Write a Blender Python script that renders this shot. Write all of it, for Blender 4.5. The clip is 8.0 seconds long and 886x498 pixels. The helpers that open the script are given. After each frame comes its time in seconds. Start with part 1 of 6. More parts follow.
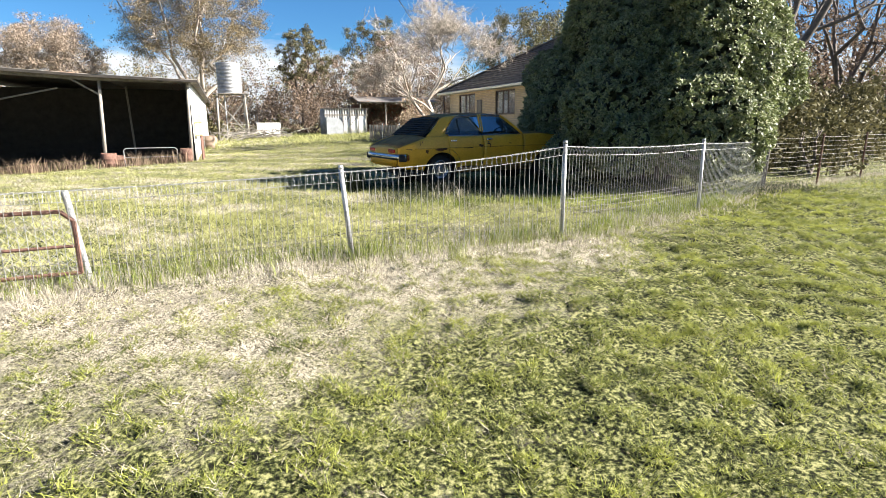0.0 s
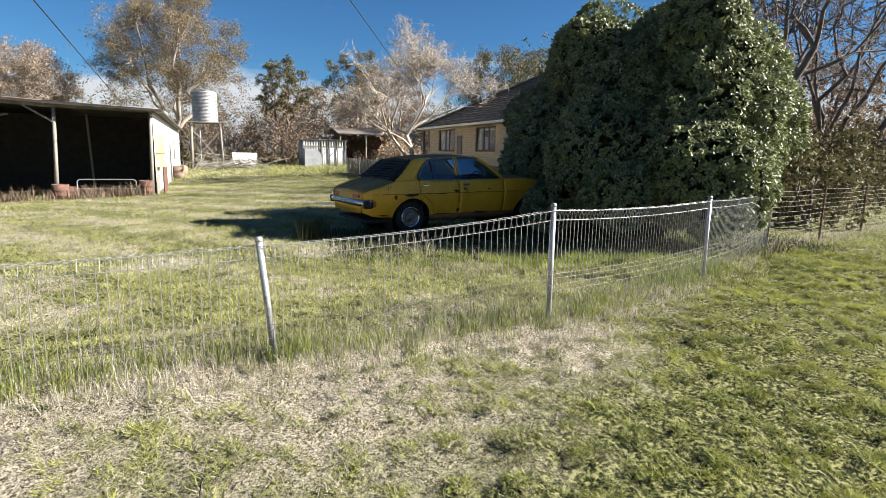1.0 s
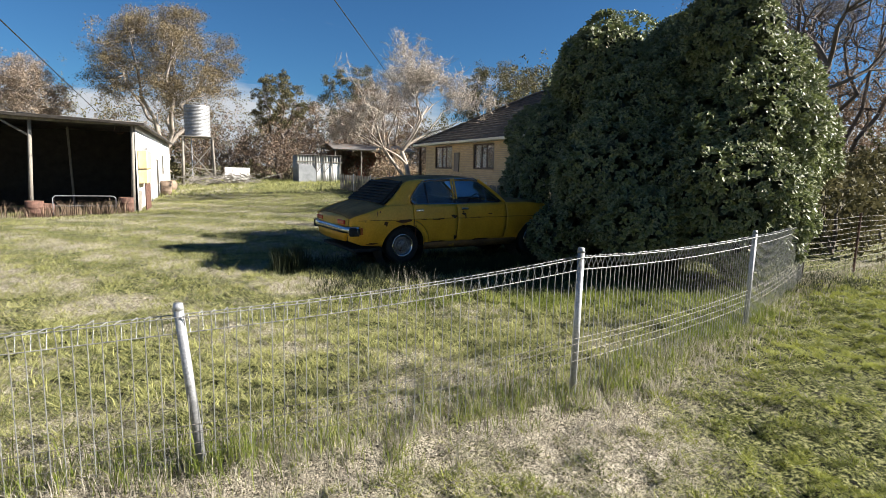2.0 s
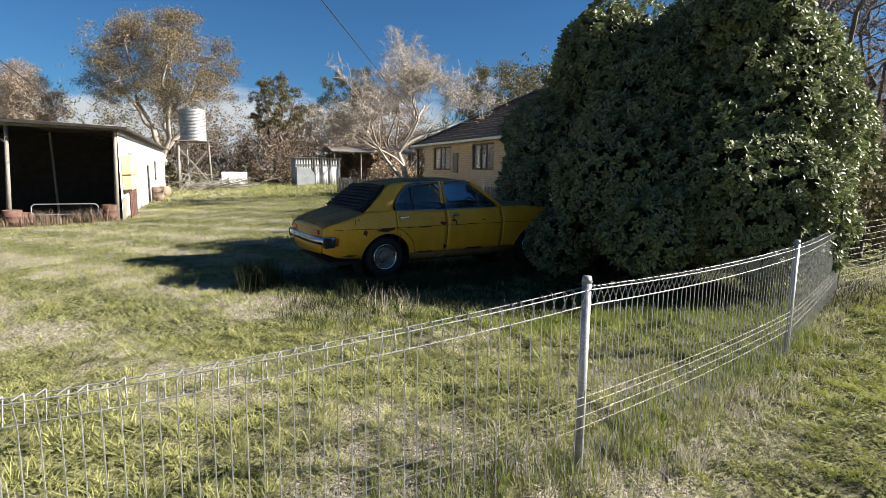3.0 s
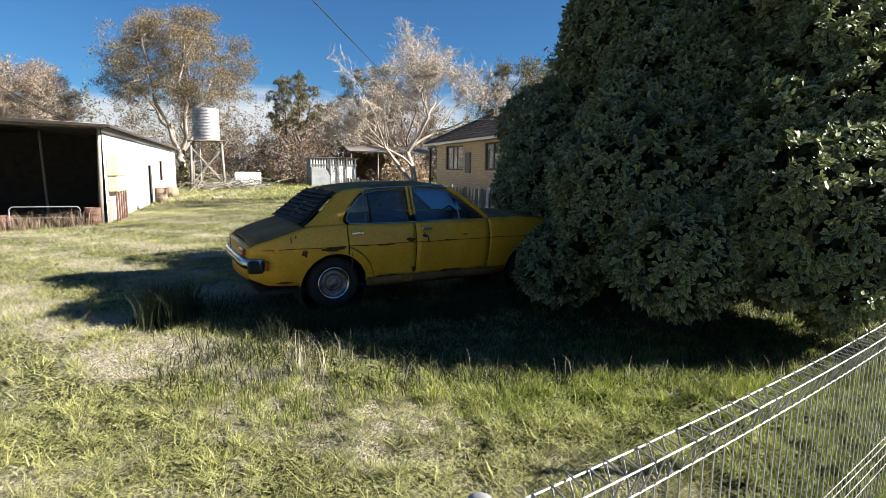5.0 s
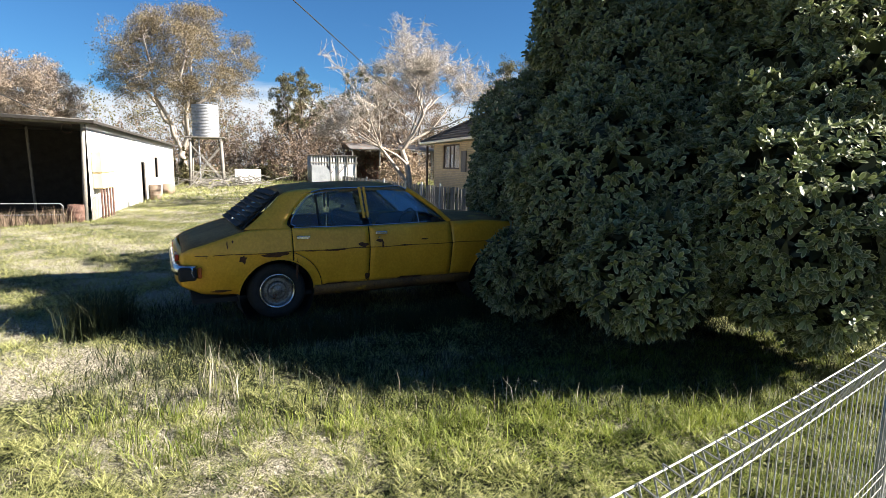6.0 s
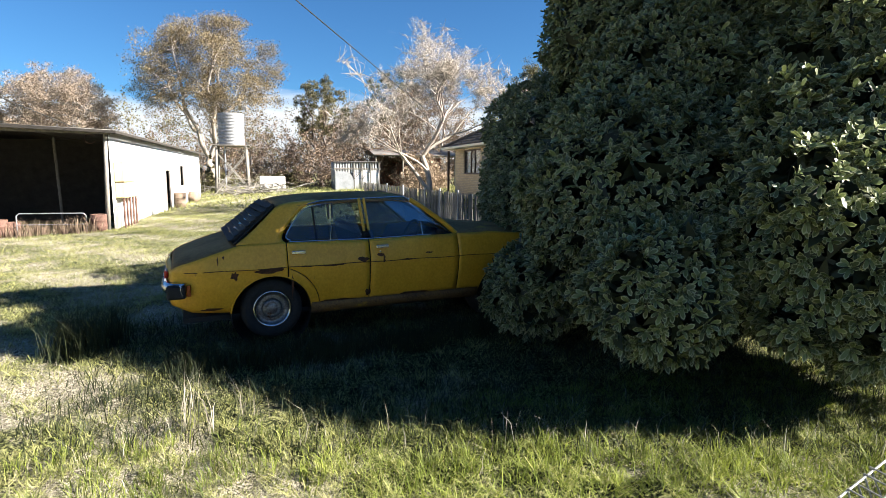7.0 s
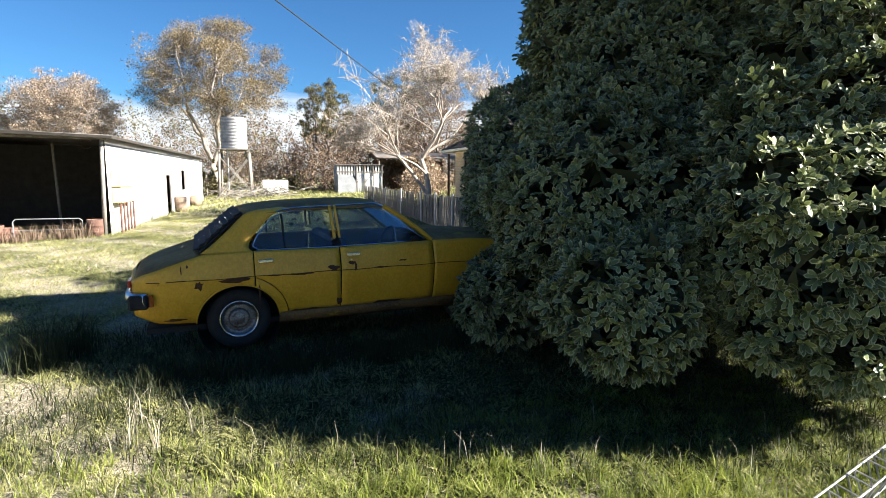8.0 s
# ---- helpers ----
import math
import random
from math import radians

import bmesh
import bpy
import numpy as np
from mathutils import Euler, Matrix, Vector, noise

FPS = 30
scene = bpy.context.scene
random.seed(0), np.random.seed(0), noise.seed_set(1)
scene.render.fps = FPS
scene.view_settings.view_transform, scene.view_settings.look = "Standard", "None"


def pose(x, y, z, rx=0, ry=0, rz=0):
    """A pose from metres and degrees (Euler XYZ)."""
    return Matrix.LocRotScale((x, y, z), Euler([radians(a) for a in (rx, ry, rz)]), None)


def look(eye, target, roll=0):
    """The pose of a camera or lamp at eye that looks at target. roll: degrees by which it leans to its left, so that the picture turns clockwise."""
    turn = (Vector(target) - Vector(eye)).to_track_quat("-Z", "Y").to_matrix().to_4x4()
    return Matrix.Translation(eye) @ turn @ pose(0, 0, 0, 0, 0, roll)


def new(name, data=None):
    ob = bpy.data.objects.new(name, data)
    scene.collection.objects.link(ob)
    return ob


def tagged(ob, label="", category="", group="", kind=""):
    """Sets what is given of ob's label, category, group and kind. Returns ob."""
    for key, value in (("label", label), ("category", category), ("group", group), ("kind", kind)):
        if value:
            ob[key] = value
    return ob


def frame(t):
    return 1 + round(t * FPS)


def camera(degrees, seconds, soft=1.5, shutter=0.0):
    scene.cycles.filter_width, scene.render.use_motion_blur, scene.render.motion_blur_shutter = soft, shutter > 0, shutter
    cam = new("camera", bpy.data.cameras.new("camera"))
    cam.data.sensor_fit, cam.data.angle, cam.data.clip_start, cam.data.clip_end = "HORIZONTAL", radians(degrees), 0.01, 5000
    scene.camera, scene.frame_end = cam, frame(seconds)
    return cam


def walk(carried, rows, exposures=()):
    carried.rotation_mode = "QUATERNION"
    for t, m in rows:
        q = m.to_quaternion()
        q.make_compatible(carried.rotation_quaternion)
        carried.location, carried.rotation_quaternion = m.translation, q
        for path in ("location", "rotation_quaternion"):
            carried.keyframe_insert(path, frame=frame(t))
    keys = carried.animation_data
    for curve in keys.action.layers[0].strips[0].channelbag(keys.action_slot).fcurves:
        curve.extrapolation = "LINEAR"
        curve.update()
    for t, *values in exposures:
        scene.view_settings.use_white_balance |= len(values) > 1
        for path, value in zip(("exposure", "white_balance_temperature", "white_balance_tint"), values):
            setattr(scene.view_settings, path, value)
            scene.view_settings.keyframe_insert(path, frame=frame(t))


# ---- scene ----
cam = camera(78.0, 8.0, soft=0.55)
PATH = [
    (0, (-4.1, -10.025, 1.361), (-3.389, -8.21, 0.911), -0.2),
    (0.5, (-3.788, -9.469, 1.456), (-3.042, -7.654, 1.068), 0.7),
    (1, (-3.457, -8.92, 1.559), (-2.673, -7.111, 1.22), 1.1),
    (1.5, (-3.242, -8.383, 1.622), (-2.441, -6.574, 1.324), 1.8),
    (3, (-2.42, -7.128, 1.665), (-1.634, -5.31, 1.385), 0.7),
    (3.5, (-2.032, -6.742, 1.646), (-1.261, -4.917, 1.373), 0.4),
    (4, (-1.712, -6.404, 1.669), (-0.955, -4.572, 1.4), 0.4),
    (4.5, (-1.42, -6.019, 1.688), (-0.701, -4.174, 1.413), 0.5),
    (6, (-0.4, -5.516, 1.734), (0.278, -3.657, 1.446), 1.1),
    (6.5, (-0.123, -5.363, 1.74), (0.505, -3.486, 1.458), 0.8),
    (7, (-0.064, -5.229, 1.786), (0.525, -3.338, 1.513), 0.5),
    (7.5, (0.073, -5.175, 1.795), (0.642, -3.277, 1.523), 0.2),
    (8, (0.311, -5.191, 1.824), (0.877, -3.291, 1.559), 0.2),
]
walk(cam, [(t, look(eye, target, roll)) for t, eye, target, roll in PATH],
     [(0, 2.45), (0.5, 2.25), (1.0, 1.98), (1.5, 1.8), (3.0, 1.78), (4.5, 1.95), (6.0, 2.28), (8.0, 2.5)])

# ---- world ----
# sun from +x and a little towards the street; ground falls towards the shed, rises towards the house
SUN_DIR = Vector((0.9135, -0.4067, 0.0)).normalized()
SUN_ELEVATION = radians(29.0)
sun_to = Vector((SUN_DIR.x * math.cos(SUN_ELEVATION), SUN_DIR.y * math.cos(SUN_ELEVATION), math.sin(SUN_ELEVATION)))
sun = new("sun", bpy.data.lights.new("sun", "SUN"))
sun.data.energy, sun.data.angle, sun.data.color = 5.0, radians(0.55), (1.0, 0.95, 0.87)
sun.matrix_world = look((0, 0, 60), Vector((0, 0, 60)) - sun_to)

world = bpy.data.worlds.new("sky")
scene.world = world
world.use_nodes = True
wt = world.node_tree
wt.nodes.clear()


def node(tree, kind, **values):
    n = tree.nodes.new(kind)
    for key, value in values.items():
        if key in n.inputs:
            n.inputs[key].default_value = value
    return n


def link(tree, a, out, b, into):
    tree.links.new(a.outputs[out], b.inputs[into])


sky = wt.nodes.new("ShaderNodeTexSky")
sky.sky_type, sky.sun_disc = "NISHITA", False
sky.sun_elevation, sky.sun_rotation = SUN_ELEVATION, math.atan2(SUN_DIR.x, SUN_DIR.y)
sky.air_density, sky.dust_density, sky.ozone_density, sky.altitude = 1.0, 0.0, 1.6, 600
where = wt.nodes.new("ShaderNodeTexCoord")
stretch = node(wt, "ShaderNodeMapping", Scale=(1.2, 1.2, 6.0), Location=(0.35, 0.1, 0.25))
wisps = node(wt, "ShaderNodeTexNoise", Scale=1.7, Detail=8.0, Roughness=0.55, Distortion=0.5)
band = wt.nodes.new("ShaderNodeValToRGB")
band.color_ramp.elements[0].position, band.color_ramp.elements[1].position = 0.63, 0.92
deep = node(wt, "ShaderNodeMixRGB", Fac=1.0, Color2=(0.42, 0.84, 1.24, 1))
deep.blend_type = "MULTIPLY"
cloud = node(wt, "ShaderNodeMixRGB", Color2=(8.5, 9.0, 9.6, 1))
light = node(wt, "ShaderNodeBackground", Strength=0.022)
wout = wt.nodes.new("ShaderNodeOutputWorld")
link(wt, where, "Generated", stretch, "Vector")
link(wt, stretch, "Vector", wisps, "Vector")
link(wt, wisps, "Fac", band, "Fac")
split = wt.nodes.new("ShaderNodeSeparateXYZ")
link(wt, where, "Generated", split, "Vector")
height = wt.nodes.new("ShaderNodeMapRange")
for socket, value in (("From Min", 0.06), ("From Max", 0.21), ("To Min", 0.58), ("To Max", 0.0)):
    height.inputs[socket].default_value = value
link(wt, split, "Z", height, "Value")
bank = node(wt, "ShaderNodeTexNoise", Scale=3.2, Detail=7.0, Roughness=0.55)
link(wt, stretch, "Vector", bank, "Vector")
heap = node(wt, "ShaderNodeMath")
heap.operation = "ADD"
link(wt, height, "Result", heap, 0)
link(wt, bank, "Fac", heap, 1)
puff = wt.nodes.new("ShaderNodeValToRGB")
puff.color_ramp.elements[0].position, puff.color_ramp.elements[1].position = 0.80, 1.0
link(wt, heap, "Value", puff, "Fac")
either = node(wt, "ShaderNodeMath")
either.operation = "MAXIMUM"
link(wt, band, "Color", either, 0)
link(wt, puff, "Color", either, 1)
link(wt, either, "Value", cloud, "Fac")
link(wt, sky, "Color", deep, "Color1")
link(wt, deep, "Color", cloud, "Color1")
link(wt, cloud, "Color", light, "Color")
link(wt, light, "Background", wout, "Surface")


# ---- materials ----
def mat(name, low, high, scale=4.0, rough=0.8, bump=0.2, metal=0.0, fine=60.0, stain=None, stain_scale=1.0, stain_at=0.6,
        island=0.0, thin=0.0, stretch_by=(1, 1, 1), spec=0.4, spread=0.26):
    """A surface that varies between two colours at two scales, with fine relief; stain: a third colour in patches."""
    m = bpy.data.materials.new(name)
    m.use_nodes = True
    t = m.node_tree
    bsdf = t.nodes["Principled BSDF"]
    at = t.nodes.new("ShaderNodeTexCoord")
    scaled = node(t, "ShaderNodeMapping", Scale=stretch_by)
    link(t, at, "Object", scaled, "Vector")
    big = node(t, "ShaderNodeTexNoise", Scale=scale, Detail=6.0, Roughness=0.6)
    small = node(t, "ShaderNodeTexNoise", Scale=fine, Detail=4.0, Roughness=0.6)
    link(t, scaled, "Vector", big, "Vector")
    link(t, scaled, "Vector", small, "Vector")
    both = node(t, "ShaderNodeMath")
    both.operation = "ADD"
    link(t, big, "Fac", both, 0)
    link(t, small, "Fac", both, 1)
    last = both
    if island:
        geo = t.nodes.new("ShaderNodeNewGeometry")
        part_of = node(t, "ShaderNodeMath")
        part_of.operation = "MULTIPLY_ADD"
        part_of.inputs[1].default_value = island
        link(t, geo, "Random Per Island", part_of, 0)
        link(t, both, "Value", part_of, 2)
        last = part_of
    ramp = t.nodes.new("ShaderNodeValToRGB")
    middle = 1.0 + island / 2
    half = spread + island / 2
    squeeze = node(t, "ShaderNodeMapRange")
    squeeze.inputs["From Min"].default_value, squeeze.inputs["From Max"].default_value = middle - half, middle + half
    link(t, last, "Value", squeeze, "Value")
    link(t, squeeze, "Result", ramp, "Fac")
    ramp.color_ramp.elements[0].color, ramp.color_ramp.elements[1].color = (*low, 1), (*high, 1)
    colour = ramp
    if stain:
        patch = node(t, "ShaderNodeTexNoise", Scale=stain_scale, Detail=7.0, Roughness=0.65)
        link(t, scaled, "Vector", patch, "Vector")
        edge = t.nodes.new("ShaderNodeValToRGB")
        edge.color_ramp.elements[0].position, edge.color_ramp.elements[1].position = stain_at, stain_at + 0.08
        link(t, patch, "Fac", edge, "Fac")
        mix = node(t, "ShaderNodeMixRGB", Color2=(*stain, 1))
        link(t, edge, "Color", mix, "Fac")
        link(t, colour, "Color", mix, "Color1")
        colour = mix
    link(t, colour, "Color", bsdf, "Base Color")
    bsdf.inputs["Roughness"].default_value, bsdf.inputs["Metallic"].default_value = rough, metal
    bsdf.inputs["Specular IOR Level"].default_value = spec
    if bump:
        relief = node(t, "ShaderNodeBump", Strength=bump, Distance=0.02)
        link(t, both, "Value", relief, "Height")
        link(t, relief, "Normal", bsdf, "Normal")
    if thin:
        glow = t.nodes.new("ShaderNodeBsdfTranslucent")
        link(t, colour, "Color", glow, "Color")
        share = node(t, "ShaderNodeMixShader", Fac=thin)
        link(t, bsdf, "BSDF", share, 1)
        link(t, glow, "BSDF", share, 2)
        link(t, share, "Shader", t.nodes["Material Output"], "Surface")
    return m


def ground_mat():
    """Dark crumbly soil with straw flecks and patches of dead thatch (the thatch attribute of the ground)."""
    m = bpy.data.materials.new("soil_and_thatch")
    m.use_nodes = True
    t = m.node_tree
    bsdf = t.nodes["Principled BSDF"]
    at = t.nodes.new("ShaderNodeTexCoord")
    lay = node(t, "ShaderNodeMapping", Scale=(1.0, 1.0, 0.4))
    link(t, at, "Object", lay, "Vector")
    crumbs = node(t, "ShaderNodeTexNoise", Scale=34.0, Detail=7.0, Roughness=0.75)
    flecks = node(t, "ShaderNodeTexNoise", Scale=55.0, Detail=5.0, Roughness=0.75, Distortion=1.5)
    broad = node(t, "ShaderNodeTexNoise", Scale=4.0, Detail=6.0, Roughness=0.65)
    for n in (crumbs, flecks, broad):
        link(t, lay, "Vector", n, "Vector")
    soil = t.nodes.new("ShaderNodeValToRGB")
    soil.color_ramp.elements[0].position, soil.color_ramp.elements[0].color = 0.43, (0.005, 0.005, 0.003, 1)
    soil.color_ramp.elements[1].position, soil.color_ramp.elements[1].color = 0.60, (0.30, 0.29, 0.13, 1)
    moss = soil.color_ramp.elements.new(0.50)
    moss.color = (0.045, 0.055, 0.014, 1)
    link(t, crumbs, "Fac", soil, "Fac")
    straw = t.nodes.new("ShaderNodeValToRGB")
    straw.color_ramp.elements[0].position, straw.color_ramp.elements[0].color = 0.44, (0.030, 0.024, 0.014, 1)
    straw.color_ramp.elements[1].position, straw.color_ramp.elements[1].color = 0.58, (0.58, 0.52, 0.40, 1)
    link(t, flecks, "Fac", straw, "Fac")
    dry = t.nodes.new("ShaderNodeAttribute")
    dry.attribute_name = "thatch"
    blend = node(t, "ShaderNodeMath")
    blend.operation = "MULTIPLY_ADD"
    blend.inputs[1].default_value = 0.9
    link(t, dry, "Fac", blend, 0)
    link(t, broad, "Fac", blend, 2)
    cover = t.nodes.new("ShaderNodeMapRange")
    cover.inputs["From Min"].default_value, cover.inputs["From Max"].default_value = 0.62, 1.05
    link(t, blend, "Value", cover, "Value")
    mix = t.nodes.new("ShaderNodeMixRGB")
    link(t, cover, "Result", mix, "Fac")
    link(t, soil, "Color", mix, "Color1")
    link(t, straw, "Color", mix, "Color2")
    link(t, mix, "Color", bsdf, "Base Color")
    bsdf.inputs["Roughness"].default_value, bsdf.inputs["Specular IOR Level"].default_value = 0.95, 0.1
    relief = node(t, "ShaderNodeBump", Strength=1.0, Distance=0.03)
    link(t, crumbs, "Fac", relief, "Height")
    link(t, relief, "Normal", bsdf, "Normal")
    return m


def glass_mat(name, tint, rough=0.05, clear=0.75):
    m = bpy.data.materials.new(name)
    m.use_nodes = True
    t = m.node_tree
    bsdf = t.nodes["Principled BSDF"]
    bsdf.inputs["Base Color"].default_value = (*tint, 1)
    bsdf.inputs["Roughness"].default_value = rough
    bsdf.inputs["Transmission Weight"].default_value = clear
    bsdf.inputs["IOR"].default_value = 1.45
    return m


M = {
    # dark copy of the shrub leaf; the shrub's inner shade is in its colour
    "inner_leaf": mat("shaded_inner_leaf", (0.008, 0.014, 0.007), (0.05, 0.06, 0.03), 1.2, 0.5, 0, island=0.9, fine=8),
    "ground": ground_mat(),
    "thatch": mat("dead_leaf_thatch", (0.05, 0.040, 0.028), (0.46, 0.38, 0.28), 2.0, 0.85, 0, island=0.9, fine=9, spec=0.15),
    "green": mat("green_grass", (0.014, 0.028, 0.005), (0.38, 0.40, 0.075), 1.1, 0.7, 0, island=0.5, thin=0.35, fine=5, spread=0.18),
    "long_green": mat("long_green_grass", (0.034, 0.050, 0.010), (0.52, 0.505, 0.19), 0.9, 0.7, 0, island=0.6, thin=0.35, fine=4.5, spread=0.18),
    "fresh": mat("fresh_green_grass", (0.030, 0.052, 0.006), (0.29, 0.33, 0.055), 0.9, 0.7, 0, island=0.5, thin=0.35, fine=5),
    "straw": mat("dry_straw_grass", (0.13, 0.105, 0.075), (0.58, 0.525, 0.425), 0.9, 0.8, 0, island=0.9, thin=0.25, fine=6),
    "shrub_leaf": mat("shrub_leaf", (0.018, 0.028, 0.010), (0.19, 0.225, 0.080), 1.2, 0.47, 0, island=0.8, thin=0.20, fine=8, spec=0.32),
    "shrub_wood": mat("shrub_wood", (0.05, 0.04, 0.03), (0.12, 0.10, 0.08), 6, 0.9, 0.5),
    "gum_leaf": mat("gum_leaf", (0.040, 0.036, 0.020), (0.31, 0.235, 0.135), 0.55, 0.6, 0, island=0.3, thin=0.25, fine=1.6, spec=0.1),
    "rust_leaf": mat("brown_leaf", (0.055, 0.040, 0.030), (0.31, 0.225, 0.16), 0.55, 0.7, 0, island=0.3, thin=0.25, fine=1.6, spec=0.1),
    "dry_twig": mat("dry_twiggy_brush", (0.16, 0.115, 0.08), (0.48, 0.37, 0.26), 0.6, 0.8, 0, island=0.3, thin=0.2, fine=1.6, spec=0.1),
    "dark_leaf": mat("dark_gum_leaf", (0.025, 0.027, 0.013), (0.19, 0.165, 0.08), 0.55, 0.6, 0, island=0.3, thin=0.2, fine=1.6, spec=0.1),
    "grey_leaf": mat("grey_gum_leaf", (0.08, 0.065, 0.05), (0.42, 0.33, 0.25), 0.55, 0.6, 0, island=0.3, thin=0.25, fine=1.6, spec=0.1),
    "gum_bark": mat("pale_gum_bark", (0.15, 0.125, 0.10), (0.40, 0.35, 0.30), 1.2, 0.85, 0.3, stain=(0.22, 0.16, 0.11), stain_scale=1.5, stain_at=0.58),
    "dark_bark": mat("dark_bark", (0.05, 0.04, 0.035), (0.17, 0.14, 0.12), 3, 0.9, 0.5),
    "bare_bark": mat("bare_tree_bark", (0.19, 0.155, 0.125), (0.44, 0.38, 0.31), 2, 0.85, 0.3),
    "galv": mat("galvanised_steel", (0.22, 0.22, 0.225), (0.46, 0.465, 0.47), 3, 0.5, 0.1, metal=0.5, stain=(0.24, 0.17, 0.12), stain_scale=2.0, stain_at=0.70),
    "wire": mat("galvanised_wire", (0.15, 0.15, 0.145), (0.34, 0.34, 0.325), 9, 0.5, 0.1, metal=0.4, stain=(0.20, 0.11, 0.06), stain_scale=3, stain_at=0.68),
    "old_wire": mat("dull_rusting_wire", (0.07, 0.06, 0.05), (0.20, 0.185, 0.165), 9, 0.6, 0.1, metal=0.4),
    "rust": mat("rusty_steel", (0.055, 0.028, 0.02), (0.17, 0.09, 0.065), 8, 0.85, 0.4),
    "white_iron": mat("white_painted_iron", (0.60, 0.59, 0.56), (0.78, 0.77, 0.74), 1.2, 0.7, 0.1, stain=(0.45, 0.40, 0.34), stain_scale=0.8, stain_at=0.68),
    "roof_iron": mat("weathered_roof_iron", (0.10, 0.09, 0.085), (0.26, 0.24, 0.22), 1.5, 0.6, 0.2, metal=0.4, stain=(0.22, 0.12, 0.08), stain_scale=1.0, stain_at=0.56),
    "old_timber": mat("weathered_timber", (0.10, 0.088, 0.075), (0.27, 0.245, 0.21), 3, 0.9, 0.5, stretch_by=(1, 1, 0.15)),
    "paling": mat("grey_paling_timber", (0.05, 0.047, 0.042), (0.17, 0.16, 0.145), 3, 0.9, 0.5, stretch_by=(1, 1, 0.15)),
    # rank grass green, darkened in colour to deepen the shrub's shadow
    "rank": mat("shade_darkened_rank_grass", (0.008, 0.012, 0.004), (0.044, 0.054, 0.017), 0.8, 0.7, 0, island=0.8, thin=0.3, fine=6),
    # dark old timber, lowered to near black for the shade inside the shed
    "dark_timber": mat("dark_and_shaded_timber", (0.015, 0.013, 0.011), (0.05, 0.042, 0.035), 3, 0.9, 0.4),
    "brick": mat("cream_brick", (0.42, 0.31, 0.17), (0.60, 0.46, 0.27), 3, 0.9, 0.3, fine=25),
    "mortar": mat("mortar", (0.38, 0.33, 0.26), (0.52, 0.46, 0.37), 6, 0.95, 0.3),
    "tile": mat("dark_concrete_tile", (0.03, 0.025, 0.023), (0.10, 0.086, 0.076), 2, 0.9, 0.4, stain=(0.18, 0.16, 0.13), stain_scale=1.5, stain_at=0.62),
    "cream": mat("cream_paint", (0.62, 0.57, 0.44), (0.76, 0.71, 0.58), 2, 0.7, 0.1),
    "brown_frame": mat("brown_frame_paint", (0.06, 0.035, 0.025), (0.11, 0.07, 0.05), 6, 0.6, 0.1),
    "curtain": mat("pale_curtain", (0.45, 0.42, 0.38), (0.66, 0.63, 0.58), 3, 0.9, 0.2, stretch_by=(8, 8, 0.3)),
    "dark_room": mat("dark_interior", (0.02, 0.02, 0.02), (0.05, 0.045, 0.04), 2, 0.9, 0.0),
}


def edged_leaf(m, pale):
    """A pale margin round every leaf, by the leaf's own map."""
    t = m.node_tree
    bsdf = t.nodes["Principled BSDF"]
    plain = bsdf.inputs["Base Color"].links[0].from_socket
    uv = t.nodes.new("ShaderNodeUVMap")
    uv.uv_map = "leaf"
    split = t.nodes.new("ShaderNodeSeparateXYZ")
    link(t, uv, "UV", split, "Vector")
    near = []
    for axis in ("X", "Y"):
        off = node(t, "ShaderNodeMath")
        off.operation = "SUBTRACT"
        off.inputs[1].default_value = 0.5
        link(t, split, axis, off, 0)
        size = node(t, "ShaderNodeMath")
        size.operation = "POWER"
        size.inputs[1].default_value = 2.0
        link(t, off, "Value", size, 0)
        near.append(size)
    most = node(t, "ShaderNodeMath")
    most.operation = "ADD"
    link(t, near[0], "Value", most, 0)
    link(t, near[1], "Value", most, 1)
    rim = t.nodes.new("ShaderNodeMapRange")
    rim.inputs["From Min"].default_value, rim.inputs["From Max"].default_value = 0.115, 0.165
    rim.inputs["To Max"].default_value = 0.65
    link(t, most, "Value", rim, "Value")
    mix = node(t, "ShaderNodeMixRGB", Color2=(*pale, 1))
    link(t, rim, "Result", mix, "Fac")
    t.links.new(plain, mix.inputs["Color1"])
    link(t, mix, "Color", bsdf, "Base Color")


edged_leaf(M["shrub_leaf"], (0.47, 0.465, 0.29))
M["pane"] = glass_mat("window_pane", (0.75, 0.8, 0.82), 0.03, 0.9)


# ---- mesh tools ----
def fast_mesh(name, verts, faces, material, smooth=False):
    """A mesh from arrays; all faces have the same number of corners."""
    verts, faces = np.asarray(verts, np.float32), np.asarray(faces, np.int32)
    me = bpy.data.meshes.new(name)
    me.vertices.add(len(verts))
    me.vertices.foreach_set("co", verts.ravel())
    me.loops.add(faces.size)
    me.loops.foreach_set("vertex_index", faces.ravel())
    me.polygons.add(len(faces))
    me.polygons.foreach_set("loop_start", np.arange(len(faces), dtype=np.int32) * faces.shape[1])
    me.update(calc_edges=True)
    me.polygons.foreach_set("use_smooth", np.full(len(faces), smooth))
    me.materials.append(material)
    return me


def thing(name, label, category, group="", at=(0, 0, 0), turn=0):
    ob = new(name)
    ob.matrix_world = pose(*at, 0, 0, turn)
    return tagged(ob, label, category, group)


def under(ob, parent, label=""):
    ob.parent = parent
    if label:
        tagged(ob, label)
    return ob


def part(name, bm, material, parent, label="", smooth=False, bevel=0.0):
    if bevel:
        bmesh.ops.bevel(bm, geom=bm.edges[:], offset=bevel, segments=1, affect="EDGES")
    me = bpy.data.meshes.new(name)
    bm.to_mesh(me)
    bm.free()
    me.materials.append(material)
    if smooth:
        for p in me.polygons:
            p.use_smooth = True
    return under(new(name, me), parent, label) if parent else new(name, me)


